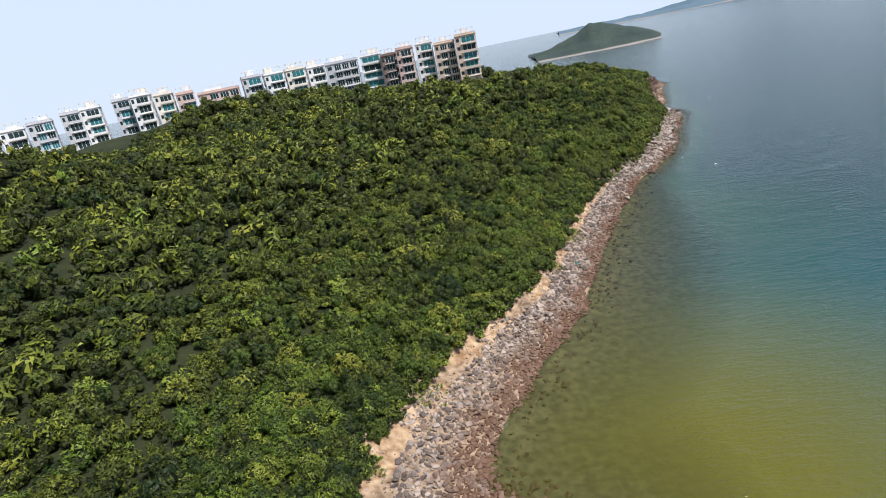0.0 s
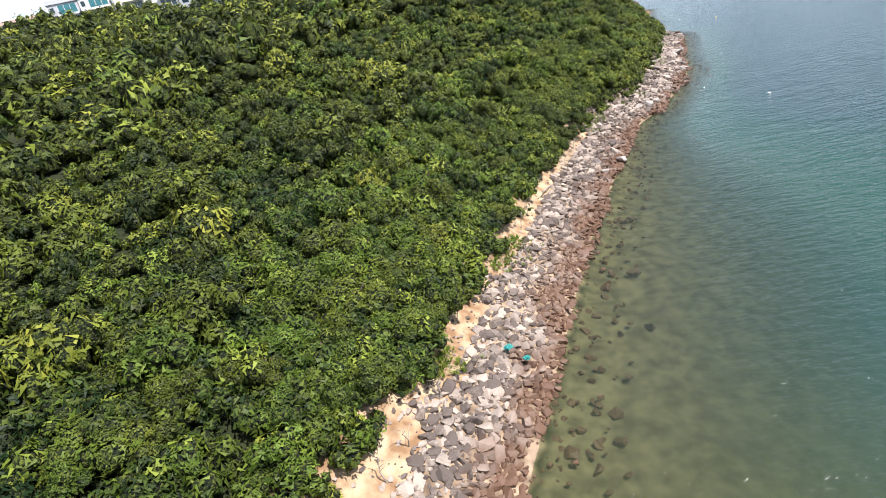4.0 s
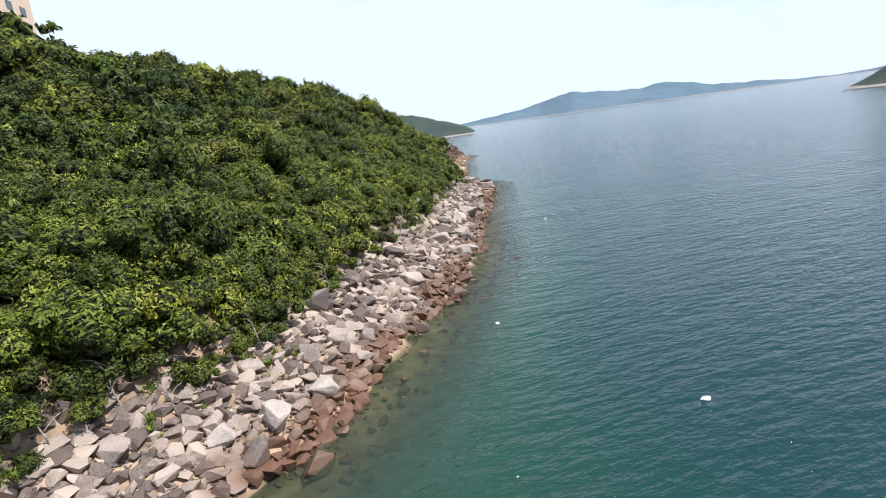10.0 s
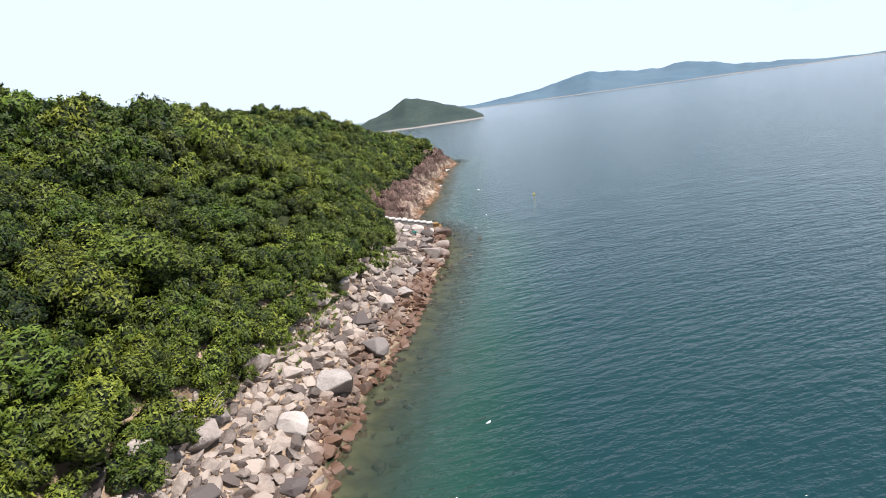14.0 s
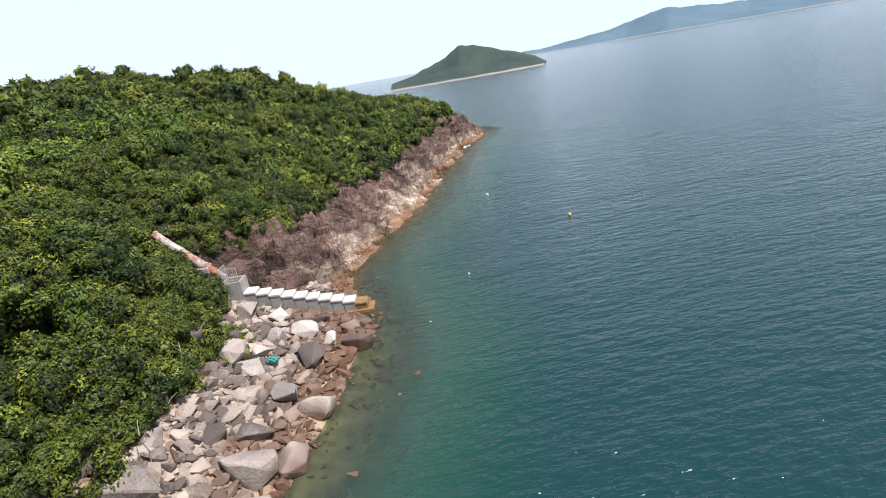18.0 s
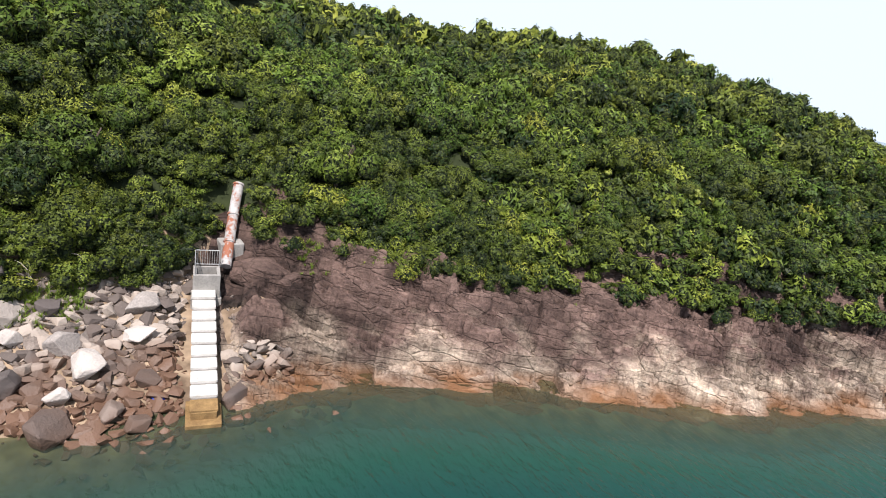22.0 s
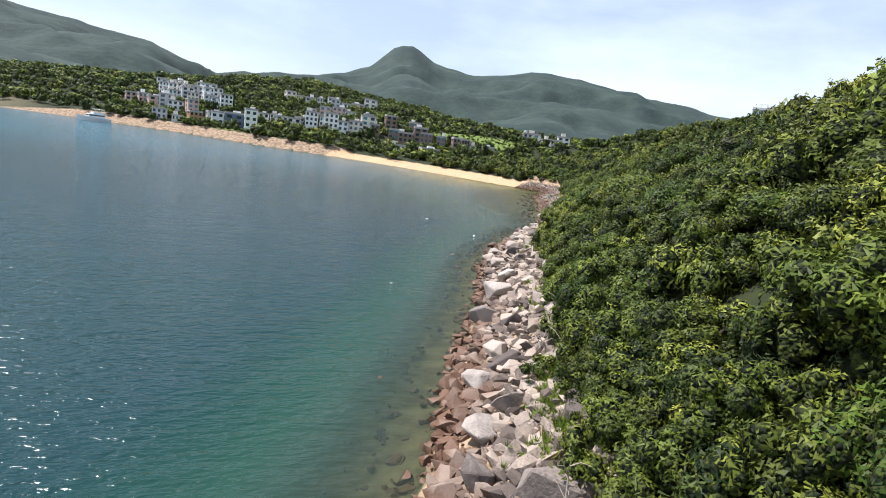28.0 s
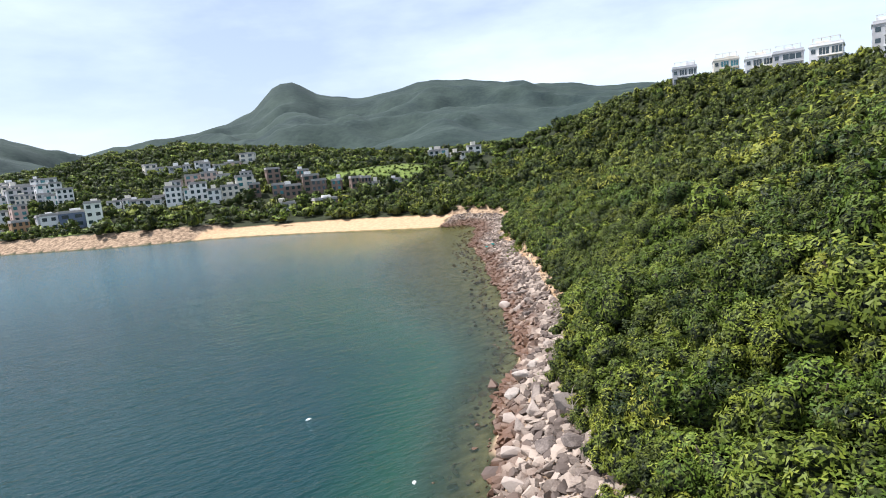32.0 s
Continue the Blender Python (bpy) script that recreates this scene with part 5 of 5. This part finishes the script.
for row in ((88, -112, 68, -92, 5, 6.6, 8, 2, ["white", "grey", "white"], "white terrace above the beach"), (66, -87, 51, -74, 4, 6.6, 8, 3, ["white", "teal", "white"], "white terrace above the beach"),
            (45, -74, 37, -73, 2, 7.5, 8, 3, ["cream"], "white terrace above the beach"), (33, -72, 13, -62, 4, 6.5, 8, 3, ["brown", "brown", "grey"], "unfinished brown houses"),
            (23, -86, 11, -80, 2, 8, 8, 3, ["brown"], "unfinished brown houses"), (9, -61, -8, -45, 4, 6, 7, 2, ["brown", "brown", "grey"], "unfinished brown houses"),
            (-11, -43, -19, -40, 2, 6, 7, 2, ["grey", "white"], "low houses behind the beach"), (27, -46, 15, -36, 2, 9, 8, 1, ["white", "brown"], "low houses behind the beach")):
    street(*row)
for row in ((44, -146, 22, -146, 4, 8, 8, 2, PALE, "white houses up the slope"), (70, -180, 46, -152, 5, 7, 8, 2, PALE, "white houses up the slope"), (62, -122, 34, -104, 5, 7, 7, 2, PALE[2:], "white houses up the slope"),
            (-60, -84, -78, -70, 5, 7, 7, 2, ["white", "grey"], "white houses up the slope")):
    street(*row)
for row in ((145, -178, 109, -140, 7, 7, 8, 3, PALE, "white village houses"), (149, -200, 114, -166, 7, 7, 8, 3, PALE, "white village houses"), (153, -226, 120, -196, 6, 7, 8, 3, PALE[1:], "white village houses"),
            (160, -160, 128, -128, 6, 7, 8, 3, PALE[3:], "white village houses"), (138, -100, 115, -100, 4, 7, 8, 2, ["orange", "grey", "cream", "grey"], "houses on the bay")):
    street(*row)
for x, y, turn, wide, st, colour in ((96, -86, 182, 6, 3, "white"), (104, -92, 182, 9, 2, "blue"), (112, -94, 184, 6, 2, "white")):
    house(x, y, float(height([x], [y])[0]) + 0.2, turn, wide, 7, st, colour, 2, False, "houses on the bay", "village_house", rich=False, sh=3.0)

things, piles = [], {"fine": [], "small": [], "near": [], "mid": [], "far": []}
x, y = jitter_grid(-75, 150, 24, 345, 2.9, 1)
ok, e = wooded(x, y)
keep = ok & (e < 42)
x, y, e = x[keep], y[keep], e[keep]
near_pipe = gully(x, y)[0] < 4.5
size = np.where(near_pipe, 0.7, 1.0) * (1.35 + 1.35 * np.random.default_rng(3).random(len(x)) ** 1.6) * np.where(e < 4, 0.78, 1.0)
front = (e < 11) & (y > 82) & (y < 275)
order = np.argsort(e + 100 * ~front)[:290]
chosen = np.zeros(len(x), bool)
chosen[order] = front[order]
for px_, py_, ps in zip(x[chosen], y[chosen], size[chosen]):
    crown, trunk = SHRUBS[len(things) % len(SHRUBS)]
    ob = empty("shrub", Matrix.Identity(4), "dense green evergreen bush on the bank above the shore", "bush", "bushes along the shore")
    for nm, me in (("crown", crown), ("trunk", trunk)):
        c = new(nm, me)
        c.parent = ob
    ob.matrix_world = pose(px_, py_, float(height([px_], [py_])[0]) + 0.1, 0, 0, rng.uniform(0, 360)) @ Matrix.Diagonal((ps * rng.uniform(0.8, 1.2), ps * rng.uniform(0.8, 1.2), ps * rng.uniform(0.75, 1.15), 1))
    things.append(ob)
is_fine = (e < 15) | ((e < 27) & (y > 165) & (y < 262))
for nm, some in (("fine", ~chosen & is_fine), ("near", ~chosen & ~is_fine)):
    piles[nm].append(np.column_stack([x[some], y[some], size[some]]))
# a closer fringe of low bushes along the bank
fr_s = np.random.default_rng(41).uniform(A_ROCKS, A_END + 0.8, 820)
fr_p, fr_w = along_shore(fr_s, np.zeros(len(fr_s)))
fr_p, _ = along_shore(fr_s, fr_w + np.random.default_rng(42).uniform(-0.5, 2.8, len(fr_s)) + 1.1 * (fr_p[:, 1] < 140) - 1.6 * (fr_s > A_CLIFF + 0.6))
fr_ok = wooded(fr_p[:, 0], fr_p[:, 1])[0] | (np.arange(len(fr_s)) % 3 > 0)
fr_ok &= gully(fr_p[:, 0], fr_p[:, 1])[0] > 2.2
piles["small"].append(np.column_stack([fr_p[fr_ok], np.random.default_rng(43).uniform(0.6, 1.4, fr_ok.sum())]))
x, y = jitter_grid(-5, 140, 45, 330, 3.1, 46)
ok, e = wooded(x, y)
keep = ok & (e > 1.0) & (e < 16)
piles["small"].append(np.column_stack([x[keep], y[keep], np.random.default_rng(47).uniform(0.9, 1.6, keep.sum())]))
fr_s = np.random.default_rng(51).uniform(A_ROCKS, A_CLIFF, 620)
fr_p, fr_w = along_shore(fr_s, np.zeros(len(fr_s)))
fr_p, _ = along_shore(fr_s, fr_w + np.random.default_rng(52).uniform(0.3, 3.4, len(fr_s)))
fr_ok = gully(fr_p[:, 0], fr_p[:, 1])[0] > 2.2
piles["small"].append(np.column_stack([fr_p[fr_ok], np.random.default_rng(53).uniform(0.8, 1.35, fr_ok.sum())]))
# bushes hanging over the top of the bedrock
fr_s = np.random.default_rng(61).uniform(A_CLIFF + 0.42, A_CLIFF + 1.6, 210)
fr_p, fr_w = along_shore(fr_s, np.zeros(len(fr_s)))
fr_p, _ = along_shore(fr_s, fr_w * np.random.default_rng(62).uniform(0.82, 1.36, len(fr_s)))
fr_ok = gully(fr_p[:, 0], fr_p[:, 1])[0] > 2.4
piles["small"].append(np.column_stack([fr_p[fr_ok], np.random.default_rng(63).uniform(0.85, 1.45, fr_ok.sum())]))
# low growth close round the pipe and the chamber
x, y = jitter_grid(80, 97, 222, 247, 1.25, 44)
g_, (ok, e) = gully(x, y)[0], wooded(x, y)
keep = (g_ > np.where(x > 92.3, 1.9, 1.05)) & (e > -0.3) & ((y < 235.6) | (e > 4.2))
piles["small"].append(np.column_stack([x[keep], y[keep], np.random.default_rng(45).uniform(0.55, 1.0, keep.sum())]))
x, y = jitter_grid(-250, 170, -20, 400, 4.3, 5)
ok, e = wooded(x, y)
keep = ok & ((e >= 40) | (y < 26)) & (e < 135) & (y > -12) & (x < 95)
piles["mid"].append(np.column_stack([x[keep], y[keep], 2.7 + 1.5 * np.random.default_rng(6).random(keep.sum())]))
x, y = jitter_grid(-330, 330, -420, 330, 8.0, 8)
ok, e = wooded(x, y)
keep = ok & (((e >= 130) & (e < 200) & (y < 110) & (x > -190)) | ((y < -9) & (e < 290) & (e > 1.5)))
tx, ty = jitter_grid(-70, 130, -125, -40, 3.6, 12)
meadow = turf(tx, ty) > 0.5
piles["small"].append(np.column_stack([tx[meadow], ty[meadow], 0.5 + 0.7 * np.random.default_rng(13).random(meadow.sum())]))
vx, vy = jitter_grid(-40, 165, -235, -36, 4.6, 14)
ok, ve = wooded(vx, vy)
ok &= (ve > 1.0) & (np.random.default_rng(15).random(len(vx)) < 0.8)
piles["far"].append(np.column_stack([vx[ok], vy[ok], np.random.default_rng(16).uniform(1.5, 2.9, ok.sum())]))
piles["far"].append(np.column_stack([x[keep], y[keep], 3.0 + 2.2 * np.random.default_rng(9).random(keep.sum())]))


# low bushes in whatever gaps are left, in two sowings
for seed, cover in ((48, 0.38), (58, 0.62)):
    have = np.concatenate(piles["fine"] + piles["near"] + piles["small"] + [np.array([(o.matrix_world.translation.x, o.matrix_world.translation.y, 0.6 * o.scale.x) for o in things])])
    x, y = jitter_grid(-30, 142, 40, 335, 1.7, seed)
    ok, e = wooded(x, y)
    keep = (e > 0.2) & (e < (42 if seed == 48 else 18)) & (gully(x, y)[0] > np.where(x > 92.3, 1.9, 1.1)) & (turf(x, y) < 0.5)
    x, y, reach = x[keep], y[keep], np.where(e[keep] < 18, cover, 0.5)
    open_spot = np.ones(len(x), bool)
    for i in range(0, len(x), 400):
        gap = np.hypot(x[i:i + 400, None] - have[None, :, 0], y[i:i + 400, None] - have[None, :, 1]) - reach[i:i + 400, None] * have[None, :, 2]
        open_spot[i:i + 400] = gap.min(1) > -0.1
    piles["small"].append(np.column_stack([x[open_spot], y[open_spot], np.where(reach[open_spot] != 0.5, 1.3, 0.95) * np.random.default_rng(seed + 1).uniform(0.9, 1.4, open_spot.sum())]))
x, y = jitter_grid(83, 92.3, 228, 240, 1.0, 64)
g_, (ok, e) = gully(x, y)[0], wooded(x, y)
keep = (g_ > 0.95) & (g_ < 3.2) & ((y < 235.6) | (e > 4.2))
piles["small"].append(np.column_stack([x[keep], y[keep], np.random.default_rng(65).uniform(0.6, 0.9, keep.sum())]))


def grow(name, kinds, xyr, label):
    """One joined mesh of many crowns."""
    r = np.random.default_rng(len(xyr))
    z = height(xyr[:, 0], xyr[:, 1])
    species = fbm(xyr[:, 0], xyr[:, 1], 22, 33, 2)
    pick = r.integers(0, len(kinds), len(xyr))
    vs, fs, mi, bs, ts, ks, n0 = [], [], [], [], [], [], 0
    for k, (q, f, cv, cf, bulge, tint) in enumerate(kinds):
        m = pick == k
        n = int(m.sum())
        if not n:
            continue
        v = np.concatenate([q, cv])
        ff = np.concatenate([f, cf + len(q)])
        a, sc = r.uniform(0, math.tau, n), xyr[m, 2]
        ca, sa = np.cos(a)[:, None], np.sin(a)[:, None]
        zs = sc * r.uniform(0.7, 1.3, n)
        p = np.stack([(v[None, :, 0] * ca - v[None, :, 1] * sa) * sc[:, None] + xyr[m, 0][:, None],
                      (v[None, :, 0] * sa + v[None, :, 1] * ca) * sc[:, None] + xyr[m, 1][:, None],
                      v[None, :, 2] * zs[:, None] + z[m][:, None] + 0.1], -1)
        b = np.stack([bulge[None, :, 0] * ca - bulge[None, :, 1] * sa, bulge[None, :, 0] * sa + bulge[None, :, 1] * ca, np.repeat(bulge[None, :, 2], n, 0)], -1)
        vs.append(p.reshape(-1, 3))
        bs.append(b.reshape(-1, 3))
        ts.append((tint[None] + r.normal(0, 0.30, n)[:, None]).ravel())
        ks.append(np.repeat((0.5 + 0.35 * species[m] + r.normal(0, 0.16, n)).clip(0, 0.999), len(v)))
        fs.append((ff[None] + (np.arange(n) * len(v))[:, None, None]).reshape(-1, 3) + n0)
        mi.append(np.tile(np.concatenate([np.zeros(len(f)), np.ones(len(cf))]), n))
        n0 += n * len(v)
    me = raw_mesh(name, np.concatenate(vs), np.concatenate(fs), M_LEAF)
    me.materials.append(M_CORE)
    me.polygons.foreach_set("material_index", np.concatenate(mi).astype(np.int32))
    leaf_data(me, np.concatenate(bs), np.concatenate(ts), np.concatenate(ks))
    return tagged(new(name, me), label, "bushes", kind="stuff")


grow("shore_scrub", CLOUDS["fine"], np.concatenate(piles["fine"]), "thick leafy scrub just above the rocky shore")
low = np.concatenate(piles["small"])
beside = (low[:, 1] > 122) & (low[:, 1] < 252) & (low[:, 0] > 34) & (coast(low[:, 0], low[:, 1])[0] < 22)
grow("low_growth", CLOUDS["small"], low[~beside], "low leafy bushes along the edge of the rocks")
grow("low_growth", CLOUDS["small_near"], low[beside], "low leafy bushes round the outfall and along the rocks")
grow("hillside_scrub", CLOUDS["near"], np.concatenate(piles["near"]), "dense green scrub covering the hillside above the shore")
grow("upper_scrub", CLOUDS["mid"], np.concatenate(piles["mid"]), "dense green scrub and small trees on the upper hill")
grow("distant_woods", CLOUDS["far"], np.concatenate(piles["far"]), "green woods behind the bay and the ridge")


# ---------------------------------------------------------------- grass and creepers among the rocks
def tuft(seed, n=16):
    r = np.random.default_rng(seed)
    a, lean = r.uniform(0, math.tau, n), r.uniform(0.15, 0.9, n)
    d = np.stack([np.cos(a), np.sin(a), 0 * a], 1)
    w = np.stack([-np.sin(a), np.cos(a), 0 * a], 1) * 0.07
    foot = d * r.uniform(0, 0.25, (n, 1))
    tip = foot + d * lean[:, None] + np.array([0, 0, 1]) * r.uniform(0.5, 1.0, (n, 1))
    return np.stack([foot - w, foot + w, tip], 1).reshape(-1, 3), np.arange(3 * n).reshape(-1, 3)


gr = np.random.default_rng(71)
g_s = gr.uniform(A_ROCKS + 0.4, A_END, 9000)
g_p, g_w = along_shore(g_s, np.zeros(len(g_s)))
g_f = 1 - np.abs(gr.normal(0, 0.16, len(g_s)))
g_p, _ = along_shore(g_s, g_w * g_f + 0.3)
keep = (fbm(g_p[:, 0], g_p[:, 1], 5.0, 73, 3) > np.where((g_s > A_CLIFF - 0.2) | (g_p[:, 1] < 112), 0.34, 0.14)) & (gully(g_p[:, 0], g_p[:, 1])[0] > 1.3)
g_p = g_p[keep]
g_z = height(g_p[:, 0], g_p[:, 1]) + 0.12 + 0.25 * gr.random(len(g_p))
tagged(scatter("grass", [tuft(80 + i) for i in range(6)], np.column_stack([g_p, g_z]), gr.uniform(0.2, 0.42, len(g_p)), M_GRASS, tilt=0.15),
       "bright yellow-green grass and creepers among the upper rocks", "grass", kind="stuff")

# bare twigs at the edge of the bushes
M_TWIG = material("bleached_twigs", (0.20, 0.16, 0.12), (0.42, 0.37, 0.31), 3.0, 0.9, 0.2)
t_s = gr.uniform(A_ROCKS + 0.3, A_CLIFF - 0.6, 46)
t_p, t_w = along_shore(t_s, np.zeros(46))
t_p, _ = along_shore(t_s, t_w + gr.uniform(-0.9, 0.5, 46))
for (x, y) in t_p:
    if gully(x, y)[0] < 2.5:
        continue
    ob = empty("bare_branch", pose(x, y, float(height([x], [y])[0]) + 0.15, 0, 0, gr.uniform(0, 360)), "bleached leafless branch at the edge of the bushes", "branch", "bare branches")
    bm = bmesh.new()
    h = gr.uniform(1.0, 2.0)
    main = [(0, 0, -0.3), (0.2, 0.1, h * 0.35), (0.25, -0.1, h * 0.7), (0.5, 0.1, h)]
    tube(bm, main, [0.045, 0.035, 0.025, 0.01], 5)
    part("stem", bm, M_TWIG, ob)
    for k in range(4):
        q = Vector(main[1 + k % 2]) + Vector((0, 0, 0.1 * k))
        a = gr.uniform(0, math.tau)
        o = Vector((math.cos(a), math.sin(a), 0.6)) * gr.uniform(0.4, 0.8)
        bm = bmesh.new()
        tube(bm, [q, q + o * 0.5 + Vector((0, 0, 0.1)), q + o], [0.022, 0.015, 0.006], 4)
        part("twig", bm, M_TWIG, ob)

# ---------------------------------------------------------------- flotsam and small things
M_FOAMBOX = material("white_polystyrene", (0.62, 0.62, 0.60), (0.80, 0.80, 0.78), 3.0, 0.8, 0.2)
M_BLUE = material("blue_plastic", (0.01, 0.05, 0.42), (0.02, 0.09, 0.60), 2.0, 0.45, 0.05)
M_NET = material("teal_netting", (0.02, 0.17, 0.15), (0.04, 0.28, 0.25), 6.0, 0.8, 0.5)
M_YELLOW = material("yellow_plastic", (0.62, 0.42, 0.02), (0.75, 0.55, 0.05), 3.0, 0.5, 0.05)
for k, (x, y, w) in enumerate(((73.7, 141, 0.3), (71, 154, 0.26), (66, 176, 0.34), (90, 181, 0.2), (112, 233, 0.16), (121, 258, 0.26), (108, 251, 0.14), (107.5, 226, 0.12))):
    bm = bmesh.new()
    bmesh.ops.create_icosphere(bm, subdivisions=2, radius=0.5)
    for v in bm.verts:
        v.co = Vector((v.co.x * (1.0 + 0.25 * math.sin(7 * v.co.y + k)), v.co.y * (0.55 + 0.2 * math.cos(5 * v.co.x + k)), v.co.z * 0.3))
    ob = new("flotsam", from_bm("flotsam", bm, M_FOAMBOX))
    ob.matrix_world = pose(x, y, 0.02, 4, 3, 67 * k) @ Matrix.Scale(w * 1.5, 4)
    tagged(ob, "broken piece of white polystyrene floating on the sea", "debris", "floating debris")
bm = bmesh.new()
tube(bm, [(0, 0, -0.3), (0, 0, -0.12), (0, 0, 0.16), (0, 0, 0.3)], [0.12, 0.26, 0.26, 0.1], 14)
buoy = empty("buoy", pose(124.7, 242.2, 0.05, 8, 0, 0) @ Matrix.Scale(0.6, 4), "small yellow plastic buoy floating on the sea", "buoy")
part("float", bm, M_YELLOW, buoy)
bm = bmesh.new()
tube(bm, [(0, 0, 0.28), (0.02, 0, 0.36), (0.02, 0, 0.44)], [0.05, 0.05, 0.03], 8)
part("knob", bm, M_BLUE, buoy)
crate = empty("plastic_crate", pose(101.6, 229.3, 0.12, 14, 6, 25), "bright blue plastic crate washed up beside the outfall", "crate")
bm = bmesh.new()
box(bm, -0.32, -0.22, 0, 0.32, 0.22, 0.04, 0.01)
part("base", bm, M_BLUE, crate)
for a in ((-0.32, -0.22, 0.32, -0.18), (-0.32, 0.18, 0.32, 0.22), (-0.32, -0.18, -0.28, 0.18), (0.28, -0.18, 0.32, 0.18)):
    bm = bmesh.new()
    box(bm, a[0], a[1], 0.04, a[2], a[3], 0.34, 0.01)
    part("side", bm, M_BLUE, crate)
for k, (x, y, w) in enumerate(((98.0, 222.0, 0.42), (32.3, 119.9, 0.5), (22.4, 91.2, 0.45), (23.3, 90.3, 0.35))):
    bm = bmesh.new()
    bmesh.ops.create_icosphere(bm, subdivisions=3, radius=1.0)
    for v in bm.verts:
        s = 0.75 + 0.35 * math.sin(6 * v.co.x + 4 * v.co.y + k) * math.cos(5 * v.co.z + 3 * v.co.y)
        v.co = Vector((v.co.x * s, v.co.y * s * 0.8, v.co.z * s * 0.4))
    ob = new("fishing_net", from_bm("fishing_net", bm, M_NET))
    ob.matrix_world = pose(x, y, float(height([x], [y])[0]) + 0.7, 0, 12, 40 * k) @ Matrix.Scale(w, 4)
    tagged(ob, "crumpled teal fishing net washed onto the rocks", "net", "washed-up nets")
bm = bmesh.new()
tube(bm, [(-1.9, 0, 0), (-0.6, 0.05, 0.03), (0.7, -0.04, 0.02), (1.9, 0.03, 0.06)], [0.09, 0.085, 0.075, 0.05], 9)
log = new("driftwood_pole", from_bm("driftwood_pole", bm, M_TWIG))
log.matrix_world = pose(32.6, 116.3, float(height([32.6], [116.3])[0]) + 0.55, 0, 8, 60)
tagged(log, "pale bleached driftwood pole lying on the rocks", "driftwood")

# white foam where the swell meets the bedrock
M_FOAM = material("sea_foam", (0.62, 0.66, 0.66), (0.85, 0.87, 0.87), 4.0, 0.7, 0.3)
f_s = gr.uniform(A_CLIFF + 0.5, A_END, 900)
f_p, _ = along_shore(f_s, gr.normal(-0.35, 0.30, 900))
keep = fbm(f_p[:, 0], f_p[:, 1], 6.0, 91, 2) > 0.22
f_p = f_p[keep]
tagged(scatter("foam", STONE_KINDS[:4], np.column_stack([f_p, np.full(len(f_p), 0.0)]), gr.uniform(0.08, 0.24, len(f_p)), M_FOAM, (0.5, 1.5), 0.05), "white foam along the foot of the bedrock", "foam", kind="stuff")

# motor yacht on the bay
M_HULL = material("white_gelcoat", (0.70, 0.71, 0.72), (0.80, 0.80, 0.80), 1.0, 0.3, 0.0, spec=0.5)
yacht = empty("motor_yacht", pose(165, -85, 0, 0, 0, 35), "white motor yacht with two decks at anchor", "boat")
bm = bmesh.new()
secs = ((-7, 1.9, 1.5), (-3, 2.1, 1.6), (2, 2.0, 1.8), (5, 1.3, 2.1), (7.4, 0.08, 2.4))
rings = [[bm.verts.new((x, -w, h)), bm.verts.new((x, -w * 0.7, -0.5)), bm.verts.new((x, w * 0.7, -0.5)), bm.verts.new((x, w, h))] for x, w, h in secs]
for a, b in zip(rings, rings[1:]):
    for k in range(4):
        bm.faces.new((a[k], a[(k + 1) % 4], b[(k + 1) % 4], b[k]))
bm.faces.new(rings[0])
bm.faces.new(list(reversed(rings[-1])))
part("hull", bm, M_HULL, yacht)
for nm, a, m in (("cabin", (-4.5, -1.5, 1.6, 2.6, 1.5, 3.3), M_HULL), ("window_band", (-4.2, -1.53, 2.3, 2.63, 1.53, 2.9), M_GLASS), ("flybridge", (-4.0, -1.4, 3.3, 0.8, 1.4, 4.1), M_HULL), ("canopy", (-4.2, -1.5, 5.4, 0.2, 1.5, 5.55), M_HULL)):
    bm = bmesh.new()
    box(bm, *a, 0.05)
    part(nm, bm, m, yacht)
for x in (-3.9, -0.1):
    for y in (-1.3, 1.3):
        bm = bmesh.new()
        tube(bm, [(x, y, 4.05), (x, y, 5.42)], [0.04, 0.04], 6)
        part("canopy_post", bm, M_STEEL, yacht)
